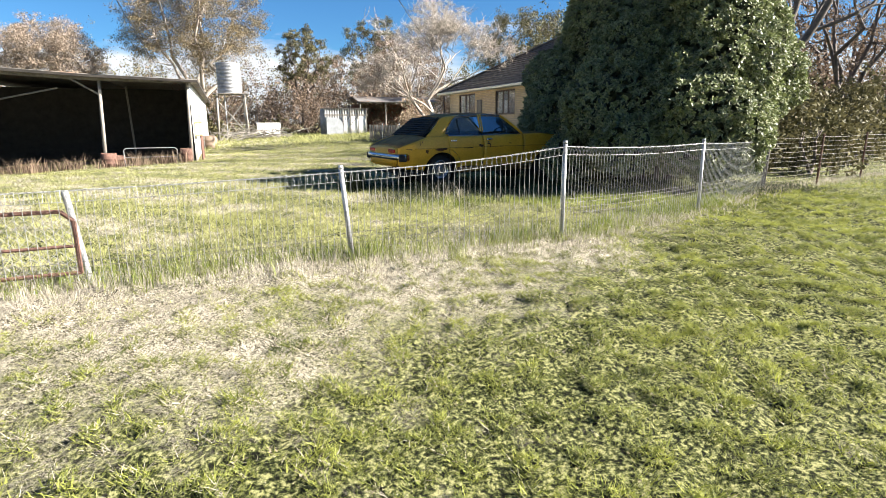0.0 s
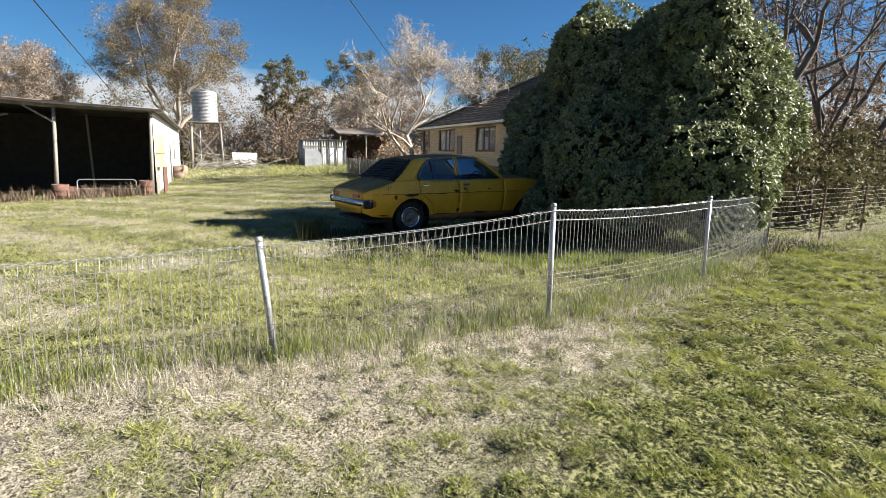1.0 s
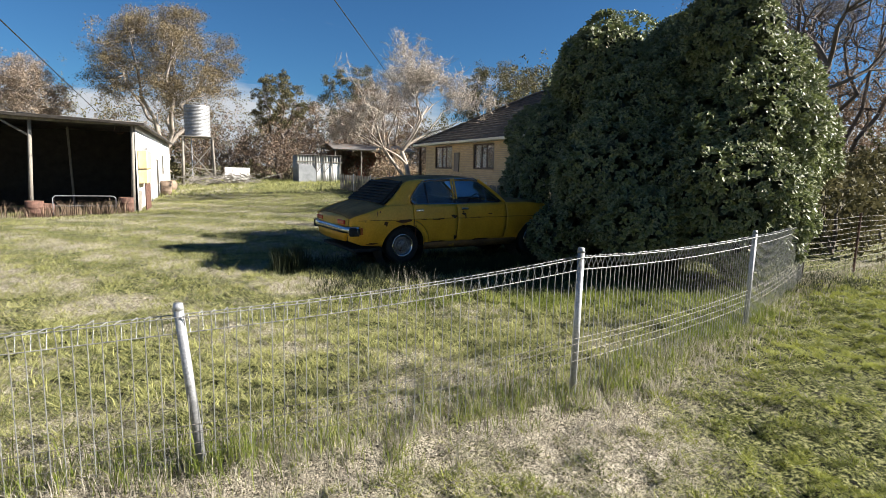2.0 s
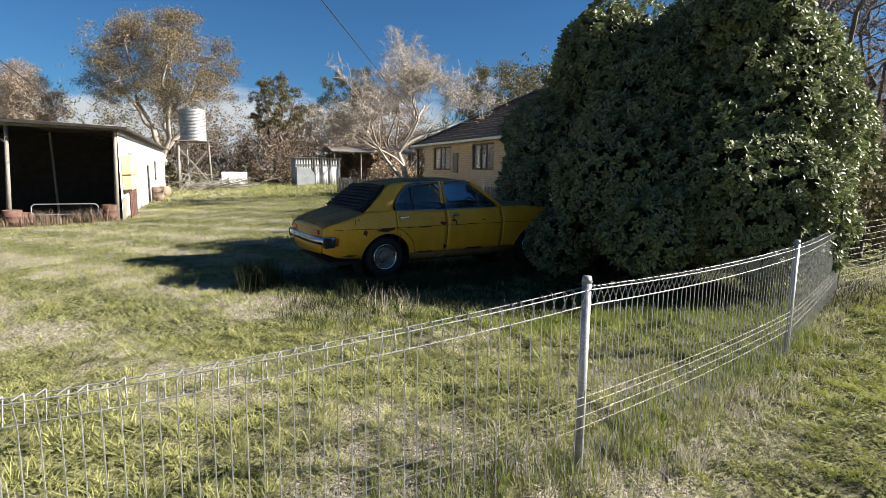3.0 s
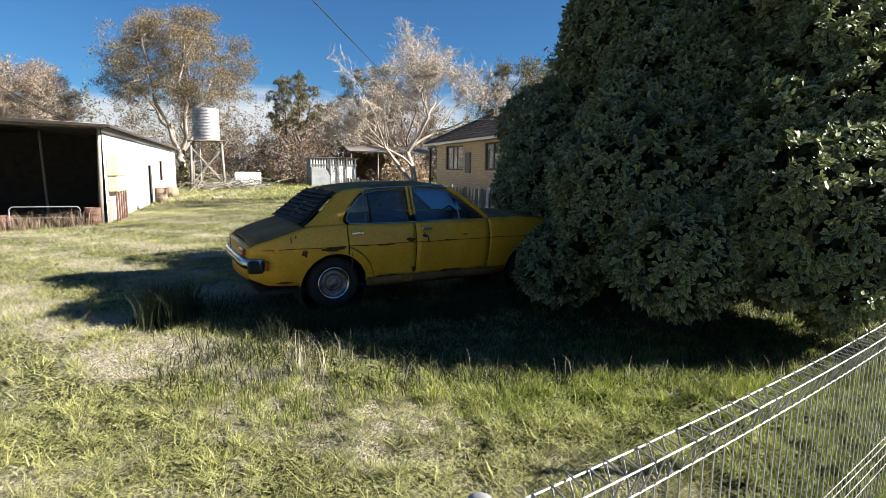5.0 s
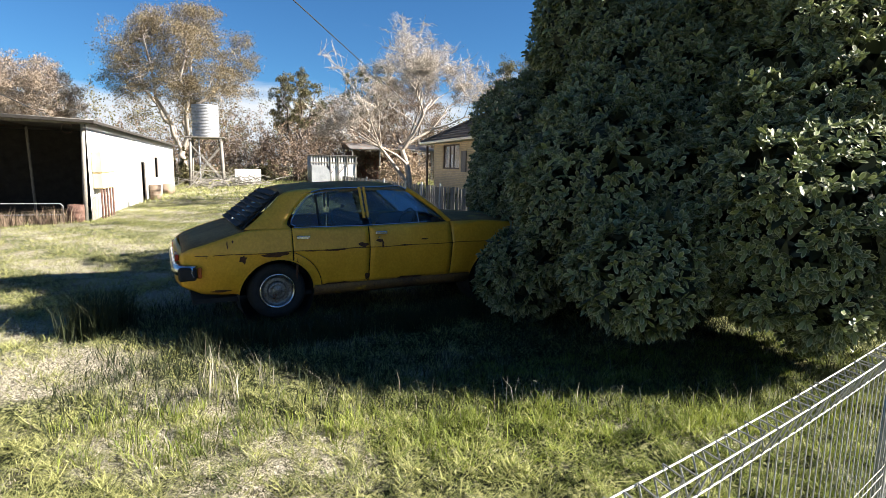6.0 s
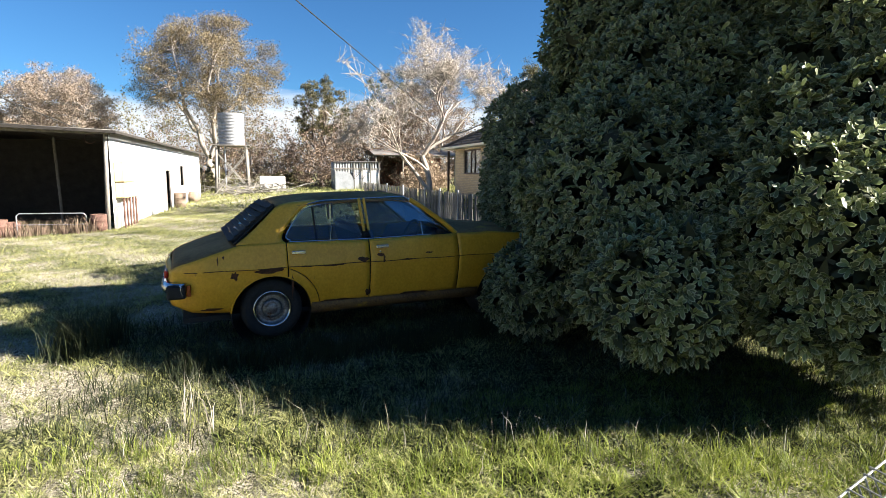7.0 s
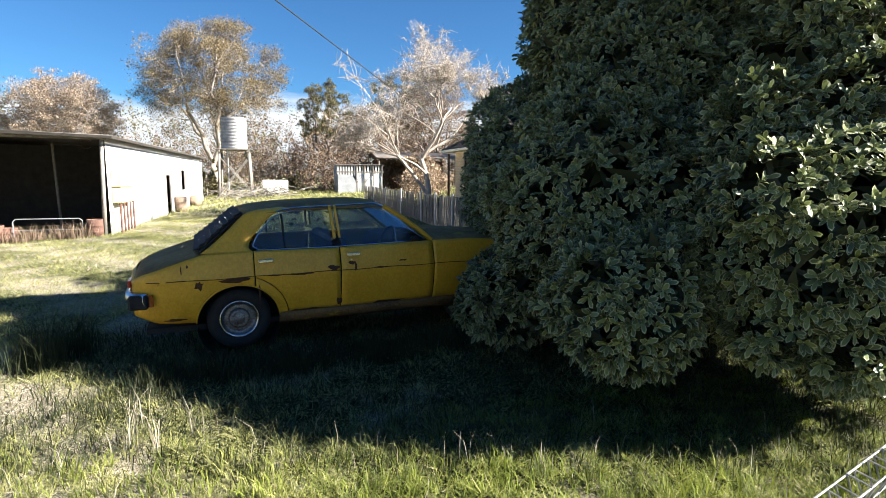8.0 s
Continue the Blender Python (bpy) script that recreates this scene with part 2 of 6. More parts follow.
def box(bm, x0, x1, y0, y1, z0, z1, m=None):
    got = bmesh.ops.create_cube(bm, size=1.0)["verts"]
    bmesh.ops.scale(bm, vec=(x1 - x0, y1 - y0, z1 - z0), verts=got)
    bmesh.ops.translate(bm, vec=((x0 + x1) / 2, (y0 + y1) / 2, (z0 + z1) / 2), verts=got)
    if m:
        bmesh.ops.transform(bm, matrix=m, verts=got)
    return bm


def rod(bm, a, b, r0, r1=None, sides=8):
    """A round bar from a to b."""
    a, b = Vector(a), Vector(b)
    d = b - a
    m = Matrix.Translation((a + b) / 2) @ d.to_track_quat("Z", "Y").to_matrix().to_4x4()
    bmesh.ops.create_cone(bm, cap_ends=True, segments=sides, radius1=r0, radius2=r0 if r1 is None else r1, depth=d.length, matrix=m)
    return bm


def wires(lines, radius, sides=4):
    """Verts and quads of thin bars: lines is (n, 2, 3)."""
    lines = np.asarray(lines, float)
    a, b = lines[:, 0], lines[:, 1]
    d = b - a
    d /= np.linalg.norm(d, axis=1)[:, None] + 1e-9
    ref = np.where(np.abs(d[:, 2:3]) > 0.9, [[1.0, 0, 0]], [[0, 0, 1.0]])
    u = np.cross(d, ref)
    u /= np.linalg.norm(u, axis=1)[:, None]
    v = np.cross(d, u)
    r = np.broadcast_to(np.asarray(radius, float).reshape(-1, 1) if np.ndim(radius) == 1 else np.asarray(radius, float), (len(a), 2)) if np.ndim(radius) < 2 else radius
    k = np.arange(sides) * 2 * math.pi / sides
    ring = np.cos(k)[None, :, None] * u[:, None] + np.sin(k)[None, :, None] * v[:, None]
    verts = np.concatenate([a[:, None] + ring * r[:, 0, None, None], b[:, None] + ring * r[:, 1, None, None]], 1).reshape(-1, 3)
    base = np.arange(len(a))[:, None] * 2 * sides
    i = np.arange(sides)
    j = (i + 1) % sides
    faces = np.stack([base + i, base + j, base + sides + j, base + sides + i], -1).reshape(-1, 4)
    return verts, faces


def ease(a, b, v):
    t = np.clip((np.asarray(v, float) - a) / (b - a), 0, 1)
    return t * t * (3 - 2 * t)


def tussock(x, y):
    """Small mounds of turf, -1 to 1 or so."""
    u, v = x + 0.11 * np.sin(2.7 * y + x), y + 0.13 * np.sin(3.1 * x - 0.8 * y)
    return 0.55 * np.sin(13 * u + 5 * v) * np.sin(-6 * u + 12 * v + 0.6) + 0.45 * np.sin(21 * u - 9 * v + 2) * np.sin(8 * u + 19 * v) + 0.4 * np.sin(8 * u + 3 * v + 1) * np.sin(4 * u - 9 * v)


def lie(x, y):
    """The height of the ground."""
    x, y = np.asarray(x, float), np.asarray(y, float)
    far = ease(2, 17, y) * (1 - ease(28, 62, y))
    h = far * 0.05 * np.clip(x, -14, 14)
    h = h - 0.18 + 0.30 * ease(-10, -5.2, y) - 0.06 * ease(-4.6, -1.5, y)
    lump = 0.025 * np.sin(1.9 * x + 0.7 * y) * np.sin(1.3 * y - 0.5 * x) + 0.015 * np.sin(4.1 * x - 1.2 * y + 1) * np.sin(3.7 * y + 0.4)
    return h + lump + 0.038 * tussock(x, y) * (1 - ease(4, 8, np.abs(y + 4)))


def ground_z(x, y):
    return float(lie(x, y))


# ---- ground ----
def patchy(x, y, s=1.0, k=0.0):
    return 0.5 + 0.25 * (np.sin(2.3 * x * s + 1.7 * y * s + k) + np.sin(-1.9 * x * s + 2.9 * y * s + 2 * k + 1) * np.sin(1.1 * x * s + k))


def fence_y(x):
    return np.interp(x, [-9, -3.15, -0.7, 2.05, 5.40, 12.0, 20], [-5.15, -5.08, -4.99, -4.08, -2.54, -1.0, 2.2])


def off_fence(x, y):
    return y - fence_y(x)


def dryness(x, y):
    """How much of the turf is dead straw, 0 to 1: a strip along the wire that widens towards the gate, and patches in the paddock."""
    x, y = np.asarray(x, float), np.asarray(y, float)
    off = off_fence(x, y)
    strip = np.exp(-(np.clip(off + 0.25, -9, 0) / (0.6 + 0.32 * np.clip(-x, 0, 6))) ** 2) * ease(2.2, -1.2, x)
    strip = strip * (0.38 + 0.75 * patchy(x, y, 1.3, 4))
    field = (0.20 + 0.66 * ease(0.40, 0.80, patchy(x, y, 1.1, 7))) * (0.35 + 0.65 * ease(2.0, -1.5, x)) * (0.6 + 0.8 * (patchy(x, y, 3.1, 2) - 0.3))
    return np.clip(np.where(off < 0, strip, np.maximum(field, 0.6 * strip * ease(0.9, 0.1, off))), 0, 1)


def build_ground():
    steps = np.concatenate([np.linspace(-900, -60, 12)[:-1], np.linspace(-60, -20, 14)[:-1], np.arange(-20, -8, 0.5), np.arange(-8, 8, 0.13), np.arange(8, 24, 0.5), np.linspace(24, 90, 24), np.linspace(120, 1500, 12)])
    rows = np.concatenate([np.linspace(-900, -50, 10)[:-1], np.linspace(-50, -14, 10)[:-1], np.arange(-14, -9.5, 0.5), np.arange(-9.5, 1, 0.13), np.arange(1, 30, 0.5), np.linspace(30.5, 90, 28), np.linspace(120, 1800, 12)])
    gx, gy = np.meshgrid(steps, rows)
    verts = np.stack([gx, gy, lie(gx, gy)], -1).reshape(-1, 3)
    n = len(steps)
    i = (np.arange(len(rows) - 1)[:, None] * n + np.arange(n - 1)).ravel()
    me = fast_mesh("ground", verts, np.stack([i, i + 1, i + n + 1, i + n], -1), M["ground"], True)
    me.attributes.new("thatch", "FLOAT", "POINT").data.foreach_set("value", dryness(gx, gy).astype(np.float32).ravel())
    ob = new("ground", me)
    tagged(ob, "uneven grassy paddock ground with bare dry patches", "ground", kind="structure")


build_ground()
rng = np.random.default_rng(5)


def blades(x, y, height, width, lean, bend=0.5, lift=0.0, outward=None):
    """Bent grass blades: a tapering stalk and a pointed tip, three triangles each."""
    n = len(x)
    turn = rng.uniform(0, 2 * math.pi, n)
    tilt = rng.uniform(0, 2 * math.pi, n) if outward is None else outward + rng.normal(0, 0.5, n)
    h = height * rng.uniform(0.45, 1.25, n)
    w = width * rng.uniform(0.6, 1.3, n)
    z = lie(x, y) - 0.015 + lift
    side = np.stack([np.cos(turn), np.sin(turn), 0 * turn], -1) * w[:, None] / 2
    fall = np.stack([np.cos(tilt), np.sin(tilt), 0 * tilt], -1) * (h * lean * rng.uniform(0.2, 1.2, n))[:, None]
    base = np.stack([x, y, z], -1)
    up = np.stack([0 * h, 0 * h, h], -1)
    mid = base + 0.55 * up + fall * (0.55 * (1 - bend))
    tip = base + up * (1 - 0.25 * lean) + fall
    verts = np.stack([base - side, base + side, mid + side * 0.8, mid - side * 0.8, tip], 1).reshape(-1, 3)
    b = np.arange(n)[:, None] * 5
    return verts, np.concatenate([b + [0, 1, 2], b + [0, 2, 3], b + [3, 2, 4]], 0)


def leaves_of_grass(x, y, height, width, lean, outward=None):
    """Short straight blades, one pointed triangle each."""
    n = len(x)
    turn = rng.uniform(0, 2 * math.pi, n)
    tilt = rng.uniform(0, 2 * math.pi, n) if outward is None else outward + rng.normal(0, 0.6, n)
    h = height * rng.uniform(0.4, 1.3, n)
    side = np.stack([np.cos(turn), np.sin(turn), 0 * turn], -1) * (width * rng.uniform(0.6, 1.3, n))[:, None] / 2
    base = np.stack([x, y, lie(x, y) - 0.008], -1)
    tip = base + np.stack([np.cos(tilt) * h * lean, np.sin(tilt) * h * lean, h], -1) * rng.uniform(0.6, 1.0, (n, 1))
    return np.stack([base - side, base + side, tip], 1).reshape(-1, 3), np.arange(3 * n).reshape(-1, 3)


def turf(x, y, n, spread, height, width, lean):
    """Cushions of short blades that lean outwards, each cushion of its own size."""
    dx, dy = rng.normal(0, spread, len(x) * n), rng.normal(0, spread, len(x) * n)
    size = np.repeat(rng.uniform(0.55, 1.45, len(x)), n)
    rim = np.exp(-(dx * dx + dy * dy) / (2 * spread * spread) * 0.6)
    return leaves_of_grass(np.repeat(x, n) + dx * size, np.repeat(y, n) + dy * size, height * size * (0.5 + 0.7 * rim), width, lean, np.arctan2(dy, dx))


def scatter(n, x0, x1, y0, y1, keep=None):
    x, y = rng.uniform(x0, x1, n), rng.uniform(y0, y1, n)
    if keep is not None:
        ok = rng.uniform(0, 1, n) < keep(x, y)
        x, y = x[ok], y[ok]
    return x, y


def clumped(x, y, n, spread):
    """n blades round every place."""
    return (np.repeat(x, n) + rng.normal(0, spread, len(x) * n), np.repeat(y, n) + rng.normal(0, spread, len(x) * n))


def tufts(x, y, n, spread, height, width, lean):
    """Tufts of n blades that lean outwards."""
    dx, dy = rng.normal(0, spread, len(x) * n), rng.normal(0, spread, len(x) * n)
    size = np.repeat(rng.uniform(0.6, 1.4, len(x)), n)
    return blades(np.repeat(x, n) + dx * size, np.repeat(y, n) + dy * size, height * size, width, lean, outward=np.arctan2(dy, dx))


def grass(name, pieces, material, label):
    verts, faces, count = [], [], 0
    for v, f in pieces:
        verts.append(v)
        faces.append(f + count)
        count += len(v)
    ob = new(name, fast_mesh(name, np.concatenate(verts), np.concatenate(faces), material))
    return tagged(ob, label, "grass", kind="stuff")


def build_grass():
    # mown verge on the street side: cushions of turf on the mounds, litter in the hollows
    mound = lambda x, y: np.clip(ease(-0.30, 0.30, tussock(x, y)) * (0.55 + 0.9 * patchy(x, y, 1.1)), 0.12, 1)
    live = lambda x, y: 1 - 0.85 * dryness(x, y)
    verge = lambda x, y: off_fence(x, y) < -0.12
    x, y = scatter(620000, -5.5, 6, -9.0, -0.5, lambda x, y: verge(x, y) * (0.2 + 0.8 * mound(x, y)) * live(x, y))
    a = leaves_of_grass(x, y, 0.028, 0.0066, 1.2)
    x, y = scatter(60000, -5.5, 6, -8.9, -0.5, lambda x, y: verge(x, y) * mound(x, y) * live(x, y))
    a4 = turf(x, y, 13, 0.034, 0.036, 0.0060, 1.2)
    x, y = scatter(90000, 2, 16, -5, 4, lambda x, y: verge(x, y) * mound(x, y))
    a3 = leaves_of_grass(x, y, 0.055, 0.012, 1.0)
    x, y = scatter(1500, -7, 11, -9.4, 0.5, lambda x, y: (off_fence(x, y) < -0.2) * ease(-0.2, 0.4, tussock(x, y)) * live(x, y))
    a2 = tufts(x, y, 15, 0.03, 0.075, 0.006, 1.0)
    x, y = scatter(150000, -5.5, 7, -8.9, 0.5, lambda x, y: verge(x, y) * ease(0.25, 0.7, patchy(x, y, 2.7, 6)) * ease(0.35, -0.3, tussock(x, y)))
    litter = leaves_of_grass(x, y, 0.012, 0.014, 2.6)
    grass("leaf_litter", [litter], M["thatch"], "grey-brown dead leaves and thatch lying in the verge")
    grass("lawn_grass", [a, a3, a4], M["green"], "short patchy green lawn grass on the street verge")
    grass("lawn_tufts", [a2], M["green"], "coarser green tufts standing in the mown verge")
    # paddock behind the fence
    inside = lambda x, y: off_fence(x, y) > -0.1
    x, y = scatter(100000, -9, 6, -5.2, 6, lambda x, y: inside(x, y) * np.clip(patchy(x, y, 1.5, 2) * 1.5, 0.08, 1) * (0.35 + ease(-0.4, 0.3, tussock(x, y))))
    b = leaves_of_grass(x, y, 0.075, 0.0075, 1.2)
    x, y = scatter(170000, -4.5, 5, -5.1, -1.4, lambda x, y: inside(x, y) * (0.35 + 0.65 * ease(-0.5, 0.2, tussock(x, y))))
    lush = ease(0.2, 1.6, x + 0.6 * np.sin(2.1 * y)) > rng.uniform(0, 1, len(x))
    b3 = leaves_of_grass(x[~lush], y[~lush], 0.055, 0.0055, 1.6)
    k2 = leaves_of_grass(x[lush], y[lush], 0.075, 0.006, 1.2)
    x, y = scatter(9000, -7, 4, -5.1, 3, lambda x, y: inside(x, y) * ease(-0.3, 0.4, tussock(x, y)) * (1 - 0.6 * dryness(x, y)))
    b4 = turf(x, y, 16, 0.035, 0.085, 0.006, 0.9)
    x, y = scatter(1200, -9, 1.5, -5.0, 6, lambda x, y: (off_fence(x, y) > 0) * 0.9)
    b2 = tufts(x, y, 22, 0.05, 0.10, 0.006, 1.2)
    x, y = scatter(13000, -16, 12, 6, 24, lambda x, y: np.clip(0.15 + 1.0 * patchy(x, y, 0.9, 1), 0, 1))
    c = leaves_of_grass(*clumped(x, y, 11, 0.12), 0.10, 0.013, 1.1)
    x, y = scatter(6000, -20, 24, 24, 60)
    d = leaves_of_grass(*clumped(x, y, 4, 0.2), 0.28, 0.05, 1.0)
    grass("paddock_grass", [b, b2, b3, b4, c, d], M["long_green"], "shaggy yellow-green grass across the paddock")
    # dry strip along the fence and dry patches: short, matted and pale
    x, y = scatter(95000, -7.5, 2.0, -9.2, -3.4, lambda x, y: (off_fence(x, y) < 0.3) * dryness(x, y))
    e = leaves_of_grass(*clumped(x, y, 5, 0.045), 0.036, 0.0046, 1.7)
    x, y = scatter(2600, -8.5, 1.5, -6.2, -4.2, lambda x, y: np.exp(-((off_fence(x, y) + 0.05) / 0.40) ** 2))
    e2 = blades(*clumped(x, y, 9, 0.06), 0.15, 0.0035, 0.8)
    x, y = scatter(5000, 0.5, 12, -5.5, 0.5, lambda x, y: np.exp(-((off_fence(x, y) + 0.15) / 0.30) ** 2))
    f = blades(*clumped(x, y, 5, 0.05), 0.15, 0.005, 0.8)
    x, y = scatter(9000, -5, 5, -8.7, -2, lambda x, y: verge(x, y) * (patchy(x, y, 0.7, 7) > 0.60) * 0.8)
    f2 = leaves_of_grass(*clumped(x, y, 5, 0.04), 0.035, 0.005, 1.6)
    x, y = scatter(80000, -9, 5, -5.2, 5, lambda x, y: inside(x, y) * dryness(x, y) * 0.75)
    g = leaves_of_grass(*clumped(x, y, 5, 0.04), 0.055, 0.0050, 1.5)
    x, y = scatter(12000, -16, 12, 5, 24, lambda x, y: 0.9 * (patchy(x, y, 0.45, 5) > 0.55))
    h = leaves_of_grass(*clumped(x, y, 5, 0.1), 0.10, 0.012, 1.0)
    x, y = scatter(70, -13, -5.6, 14.9, 15.7)
    w = tufts(x, y, 20, 0.10, 0.45, 0.02, 0.4)
    grass("dry_weeds", [w], M["rust_leaf"], "brown dry weeds along the shed front")
    grass("dry_grass", [e, e2, f, f2, g, h], M["straw"], "dry straw-coloured matted grass along the wire fence")
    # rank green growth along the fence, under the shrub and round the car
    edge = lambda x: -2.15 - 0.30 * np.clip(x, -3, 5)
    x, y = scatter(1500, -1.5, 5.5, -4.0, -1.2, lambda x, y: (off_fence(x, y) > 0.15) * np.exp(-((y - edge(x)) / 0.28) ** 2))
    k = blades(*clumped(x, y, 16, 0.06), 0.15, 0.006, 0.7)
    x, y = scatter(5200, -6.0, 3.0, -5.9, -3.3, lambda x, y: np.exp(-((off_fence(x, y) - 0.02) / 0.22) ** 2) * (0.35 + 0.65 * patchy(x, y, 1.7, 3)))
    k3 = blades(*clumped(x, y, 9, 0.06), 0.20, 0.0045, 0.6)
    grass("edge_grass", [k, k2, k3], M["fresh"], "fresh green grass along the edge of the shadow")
    # dark blades behind the shadow's edge line; their colour carries part of the shade
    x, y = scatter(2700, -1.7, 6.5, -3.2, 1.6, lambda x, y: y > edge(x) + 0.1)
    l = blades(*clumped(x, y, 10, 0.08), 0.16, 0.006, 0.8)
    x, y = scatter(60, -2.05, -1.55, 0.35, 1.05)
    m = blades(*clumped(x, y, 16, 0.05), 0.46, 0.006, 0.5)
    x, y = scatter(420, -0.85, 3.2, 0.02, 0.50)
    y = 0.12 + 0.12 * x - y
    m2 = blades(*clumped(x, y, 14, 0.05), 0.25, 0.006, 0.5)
    grass("rank_grass", [l, m, m2], M["rank"], "tall rank green grass round the abandoned car, coloured dark for the shadow")
    x, y = scatter(420, -1.9, 4.4, -3.2, -0.6, lambda x, y: np.exp(-((y - edge(x) - 0.35) / 0.3) ** 2))
    n = blades(*clumped(x, y, 2, 0.05), 0.24, 0.004, 0.6)
    x, y = scatter(5, -1.0, 0.3, -1.6, -1.0)
    o = blades(*clumped(x, y, 9, 0.04), 0.36, 0.005, 0.5)
    grass("dry_stalk_patch", [n, o], M["straw"], "bleached dry stalks standing along the shadow's edge")


build_grass()


# ---- wire fence ----
POSTS = [(-3.15, -5.09, 0.98), (-0.74, -5.01, 1.16), (2.14, -4.11, 1.12), (5.40, -2.55, 1.09)]
BASES = [(-3.06, -5.05), (-0.69, -4.95), (2.22, -4.05), (5.42, -2.50)]


def build_ring_fence():
    fence = thing("wire_fence", "low ring-top galvanised wire fence on pipe posts", "fence", at=(0, 0, 0))
    for n, ((x, y, z), (bx, by)) in enumerate(zip(POSTS, BASES)):
        g = ground_z(bx, by)
        bm = rod(bmesh.new(), (bx, by, g - 0.1), (x, y, z - 0.012), 0.023 if n < 3 else 0.04, sides=14)
        post = part("post", bm, M["galv"] if n < 3 else M["dark_timber"], fence, "" if n < 3 else "dark old timber corner post", smooth=True)
        if n < 3:
            cap = rod(bmesh.new(), (x, y, z - 0.02), (x, y, z + 0.012), 0.027, 0.021, 14)
            under(part("cap", cap, M["galv"], None, smooth=True), post)
    spans = [((-7.6, -5.15, 0.86), (POSTS[0][0], POSTS[0][1], POSTS[0][2] - 0.05))]
    spans += [((*POSTS[i][:2], POSTS[i][2] - 0.05), (*POSTS[i + 1][:2], POSTS[i + 1][2] - 0.05)) for i in range(3)]
    for a, b in spans:
        a, b = np.array(a), np.array(b)
        length = np.linalg.norm(b[:2] - a[:2])
        count = int(length / 0.058)
        at = lambda s: a + (b - a) * s - np.array([0, 0, 0.03 * 4 * s * (1 - s)])
        across = np.array([-(b - a)[1], (b - a)[0], 0]) / length
        lines = []
        knots = [at(s) for s in np.linspace(0, 1, 13)]
        drops = [(0.0, 0.030), (0.0, -0.030), (-0.085, 0.0)]
        for low, out in drops:
            lines += [(p + [0, 0, low] + across * out, q + [0, 0, low] + across * out) for p, q in zip(knots, knots[1:])]
        low_lines = [(p - [0, 0, low], q - [0, 0, low]) for low in (0.56, 0.60, 0.66, 0.72) for p, q in zip(knots, knots[1:])]
        for i in range(0, len(low_lines), 12):
            v, f = wires(low_lines[i:i + 12], 0.0019, 4)
            me = fast_mesh("lower_wire", v, f, M["old_wire"])
            bm = bmesh.new()
            bm.from_mesh(me)
            bmesh.ops.remove_doubles(bm, verts=bm.verts[:], dist=0.0016)
            bm.to_mesh(me)
            bm.free()
            under(new("lower_wire", me), fence)
        rails = len(lines)
        for i in range(count + 1):
            s = (i + 0.5) / (count + 1)
            p, q = at(s), at(min(1, s + 0.020 / length))
            foot = np.array([p[0], p[1], ground_z(p[0], p[1]) - 0.02])
            lean = rng.normal(0, 0.004, 3)
            near, over = p - across * 0.030 + lean + [0, 0, 0.003], q + across * 0.030 + lean + [0, 0, 0.003]
            lines += [(foot, p - [0, 0, 0.085]), (p - [0, 0, 0.085], near), (near, over), (over, q - [0, 0, 0.085])]
        radius = np.full((len(lines), 2), 0.0024)
        radius[:rails] = 0.0027
        v, f = wires(lines, radius, 5)
        under(new("mesh_panel", fast_mesh("mesh_panel", v, f, M["wire"])), fence)


def build_field_fence():
    fence = thing("field_fence", "sagging horizontal-wire field fence beyond the shrub", "fence")
    way = [(5.40, -2.55, 0.98), (7.6, -2.05, 1.0), (9.8, -1.55, 1.0), (12.2, -0.95, 1.0), (15.6, 0.35, 1.0), (20, 2.2, 1.0), (25, 4.5, 1.0)]
    lines = []
    for (x0, y0, h0), (x1, y1, h1) in zip(way, way[1:]):
        z0, z1 = ground_z(x0, y0), ground_z(x1, y1)
        for k in range(11):
            s = 0.08 + 0.92 * k / 10
            sag = -0.03 * rng.uniform(0.2, 1)
            m = ((x0 + x1) / 2, (y0 + y1) / 2, (z0 + h0 * s + z1 + h1 * s) / 2 + sag)
            lines += [((x0, y0, z0 + h0 * s), m), (m, (x1, y1, z1 + h1 * s))]
        for i in range(int(math.hypot(x1 - x0, y1 - y0) / 0.3)):
            s = i * 0.3 / math.hypot(x1 - x0, y1 - y0)
            x, y = x0 + (x1 - x0) * s, y0 + (y1 - y0) * s
            lines.append(((x, y, z0 + (z1 - z0) * s + 0.05), (x, y, z0 + (z1 - z0) * s + 0.98)))
        part("post", rod(bmesh.new(), (x1, y1, z1 - 0.1), (x1, y1, z1 + h1 + 0.06), 0.022, sides=8), M["rust"], fence)
    v, f = wires(lines, 0.0024, 4)
    under(new("mesh_panel", fast_mesh("mesh_panel", v, f, M["old_wire"])), fence)


build_ring_fence()
build_field_fence()


